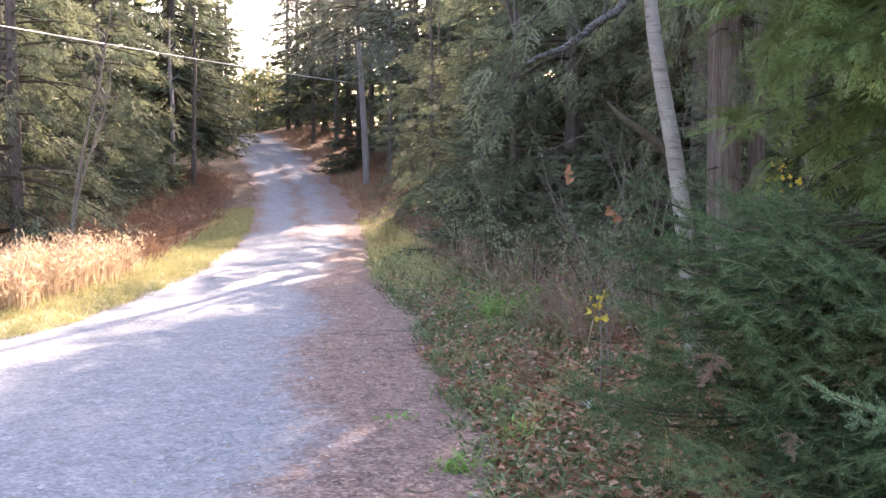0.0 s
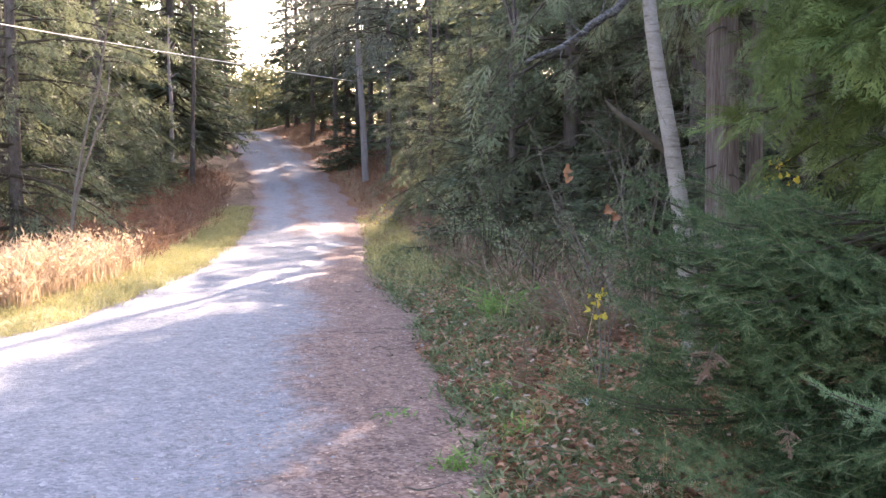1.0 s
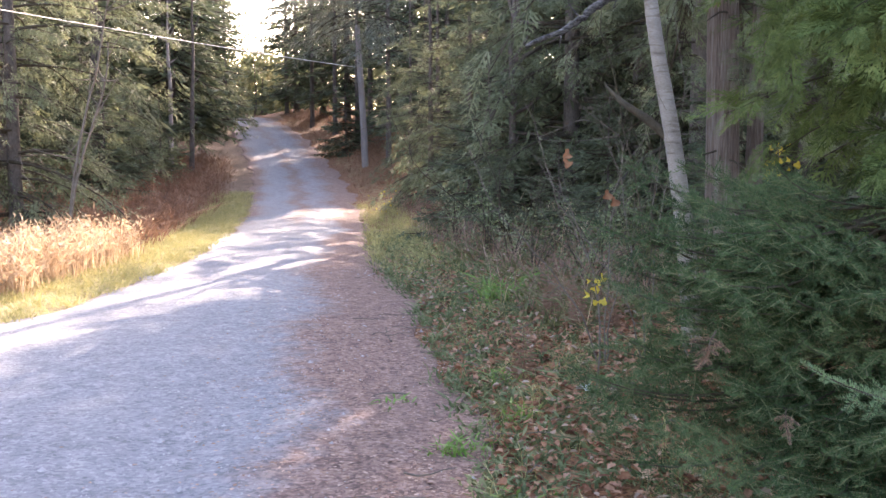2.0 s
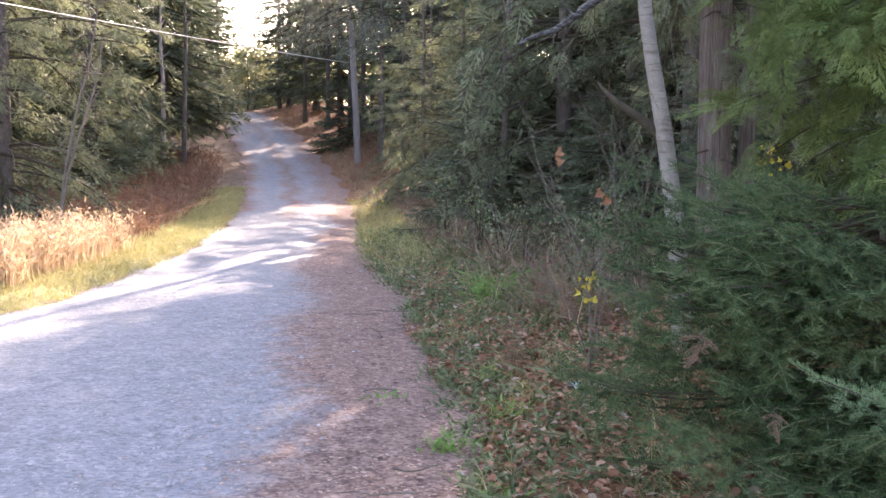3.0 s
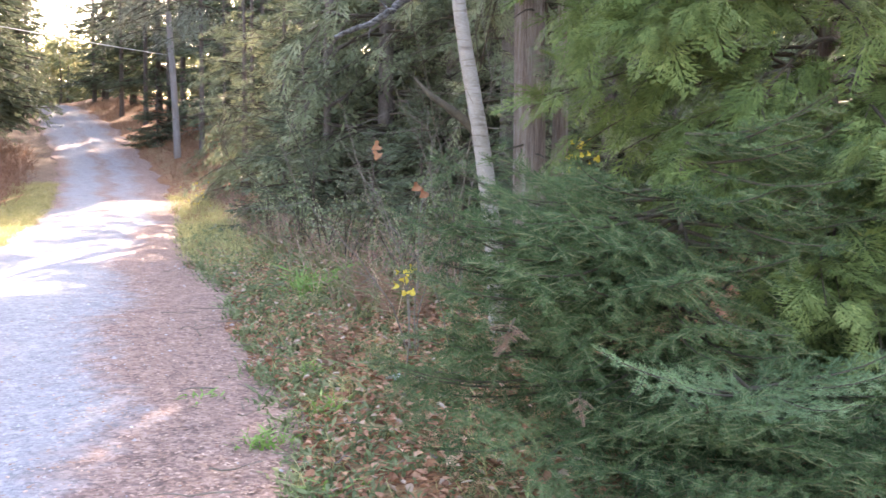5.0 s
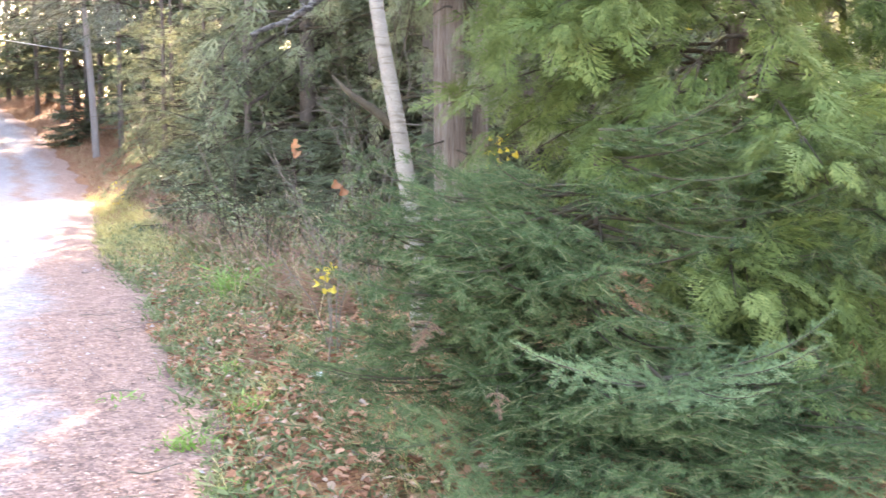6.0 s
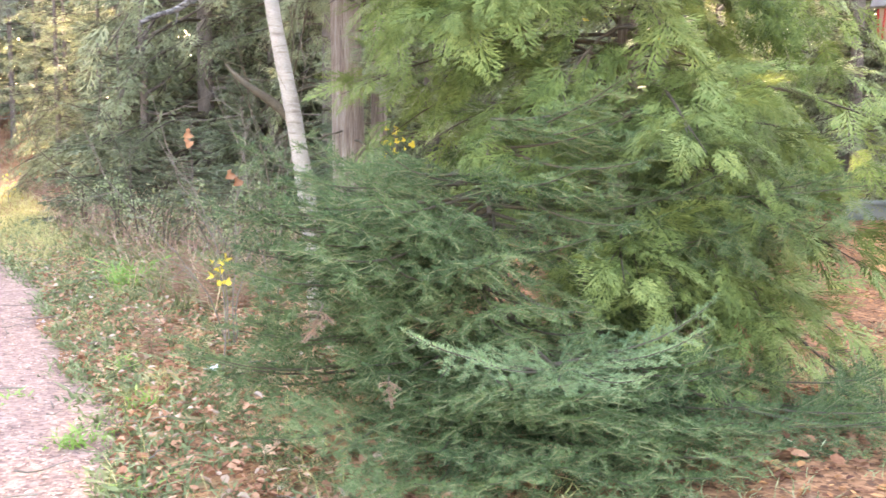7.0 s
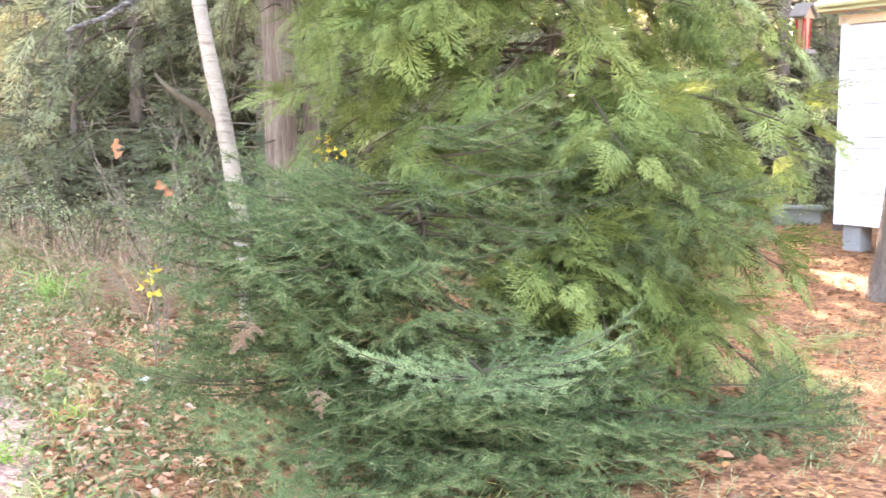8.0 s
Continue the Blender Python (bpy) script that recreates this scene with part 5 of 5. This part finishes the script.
def build_yellow(x, y, lo, hi, spread, n, seed, label):
    """A thin sapling that carries yellow leaves; the far one stands for sunlit foliage."""
    rng = np.random.default_rng(seed)
    t = new("yellow_sapling")
    g = float(height(x, y))
    stem("stem", bend([(0, 0, -0.1), (0.05, 0, (hi - g) * 0.5), (0.0, 0.05, hi - g)], 10), np.linspace(0.004 + 0.003 * (hi - g), 0.003, 10), M["pale_twig"], t, seed=seed)
    for _ in range(n):
        at = (rng.normal(0, spread), rng.normal(0, spread), rng.uniform(lo - g, hi - g))
        part("leaf", yellow_leaf, t, m=Matrix.Translation(at) @ Euler(rng.uniform(-1.2, 1.2, 3)).to_matrix().to_4x4() @ Matrix.Scale(rng.uniform(0.7, 1.5), 4))
    tagged(t, label, "sapling", "saplings")
    stand(t, x, y, 0, 1, 0)


YELLOW = "thin sapling with clear yellow leaves, autumn-coloured near, sun-coloured far"
build_yellow(2.11, 6.85, 1.38, 1.6, 0.07, 18, 71, YELLOW)
# added behind the cedar: its yellow leaves imitate sunlit foliage
build_yellow(6.9, 13.0, 2.6, 3.9, 0.5, 70, 72, YELLOW)
build_yellow(0.88, 6.25, 0.68, 0.88, 0.04, 8, 73, "short twig with a few yellow leaves on the bank")
build_yellow(-1.2, 22.6, 0.05, 0.55, 0.14, 16, 74, "low yellow-leaved shoot at the lane's edge")


def build_stone(x, y, r, seed, material, label):
    rng = np.random.default_rng(seed)
    bm = bmesh.new()
    bmesh.ops.create_icosphere(bm, subdivisions=2, radius=r)
    for v in bm.verts:
        v.co *= rng.uniform(0.85, 1.15)
        v.co.z *= 0.6
    me = bpy.data.meshes.new("stone")
    bm.to_mesh(me)
    bm.free()
    me.materials.append(material)
    stand(tagged(new("stone", me), label, "stone"), x, y, 0, 1, 0)


build_stone(1.5, 4.12, 0.035, 81, M["pale_leaf"], "small pale stone under the fir")
scrap = leaf_mesh(0.11, M["white_paint"], 9, 0.35)
scrap.name = "paper_scrap"
stand(tagged(new("paper_scrap", scrap), "crumpled white paper scrap among the leaves", "paper"), 0.84, 6.35, 30, 1, -0.09)
build_stone(6.2, 9.4, 0.12, 82, M["concrete"], "grey half-buried stone on the leafy lawn")

wall = new("low_wall")
bm_part("wall_block", box_bm((0.6, 0.3, 0.4), (0, 0, 0.0), 0.03), M["pale_block"], wall)
bm_part("coping", box_bm((0.66, 0.36, 0.05), (0, 0, 0.225), 0.015), M["pale_block"], wall)
tagged(wall, "low weathered grey concrete wall beyond the lawn", "wall")
stand(wall, 10.15, 12.0, -38, 1, 0)
build_sapling("sapling", (10.05, 11.05), [(0.05, 0, 3.4)], 0.10, M["dark_bark"], "dark straight trunk beside the shed", 69, twigs=6)


def lying_twigs():
    """Broken twigs on the bank and the shoulder, joined."""
    rng = np.random.default_rng(95)
    p = scatter(96, 130, 3.2, 13, 1, -0.5, 2.2)
    pieces = []
    for x, y, k in p:
        a, ln = rng.uniform(0, np.pi), rng.uniform(0.08, 0.4)
        s = np.linspace(-0.5, 0.5, 5)
        q = np.stack([x + ln * s * math.cos(a), y + ln * s * math.sin(a) + rng.normal(0, 0.012, 5), 0 * s], -1)
        q[:, 2] = height(q[:, 0], q[:, 1]) + 0.05 + rng.normal(0, 0.008, 5)
        pieces.append((*tube(q, np.linspace(0.005, 0.002, 5) * rng.uniform(0.6, 1.4), 4), 0))
    v, f, _ = join(pieces)
    tagged(new("lying_twigs", mesh("lying_twigs", v, f, [M["pale_twig"]])), "broken grey twigs lying among the leaves", "twigs", kind="stuff")


lying_twigs()


def build_fern(x, y, seed):
    """A dead, upright, copper-brown fern."""
    rng = np.random.default_rng(seed)
    t = new("fern")
    for _ in range(5):
        a, L = rng.uniform(0, 6.28), rng.uniform(0.3, 0.5)
        s = np.linspace(0, 1, 12)
        p = np.stack([np.cos(a) * 0.35 * L * s ** 1.5, np.sin(a) * 0.35 * L * s ** 1.5, L * s], -1)
        b, e = [], []
        for k in range(1, 12):
            for side in (-1, 1):
                b.append(p[k])
                e.append(p[k] + np.array([-np.sin(a) * side, np.cos(a) * side, 0.1]) * 0.11 * (1.15 - s[k]) + rng.normal(0, 0.008, 3))
        v, f = blades(b, e, 0.016, np.tile([0, 0.3, 1.0], (len(b), 1)))
        st = tube(p, np.linspace(0.004, 0.0015, 12), 4)
        v, f, ix = join([(*st, 0), (v, f, 0)])
        part("frond", mesh("frond", v, f, [M["brown_fir"]]), t)
    tagged(t, "dead copper-brown fern on the bank", "fern", "ferns on the bank")
    stand(t, x, y, 0, 1, 0)


for k, (x, y) in enumerate(((1.05, 8.3), (1.25, 8.0), (0.9, 8.9), (0.55, 7.2))):
    build_fern(x, y, 200 + k)


def loose_gravel():
    """Loose stones and crumbs on the lane, joined."""
    rng = np.random.default_rng(97)
    n = 4200
    y = 2.6 + 11 * rng.random(n) ** 1.7
    l, r = spline(y, 1), spline(y, 2)
    x = l + (r - l) * rng.random(n)
    s = rng.uniform(0.004, 0.011, n) * (1 + 1.2 * (rng.random(n) < 0.06))
    o = np.column_stack([x, y, spline(y, 3) + road_rise(x, y) - 0.006])
    base = np.array([(1, 0, 0), (0, 1, 0), (-1, 0, 0), (0, -1, 0), (0.1, 0.1, 0.8), (0, 0, -0.5)], float)
    v = (o[:, None] + base[None] * s[:, None, None] * rng.uniform(0.6, 1.3, (n, 6, 1))).reshape(-1, 3)
    k = np.arange(n)[:, None] * 6
    f = np.concatenate([k + [0, 1, 4, 4], k + [1, 2, 4, 4], k + [2, 3, 4, 4], k + [3, 0, 4, 4]])[:, :3]
    tagged(new("loose_gravel", mesh("loose_gravel", v, np.ascontiguousarray(f), [M["stone"]])), "loose grey gravel stones on the lane", "gravel", kind="stuff")


loose_gravel()
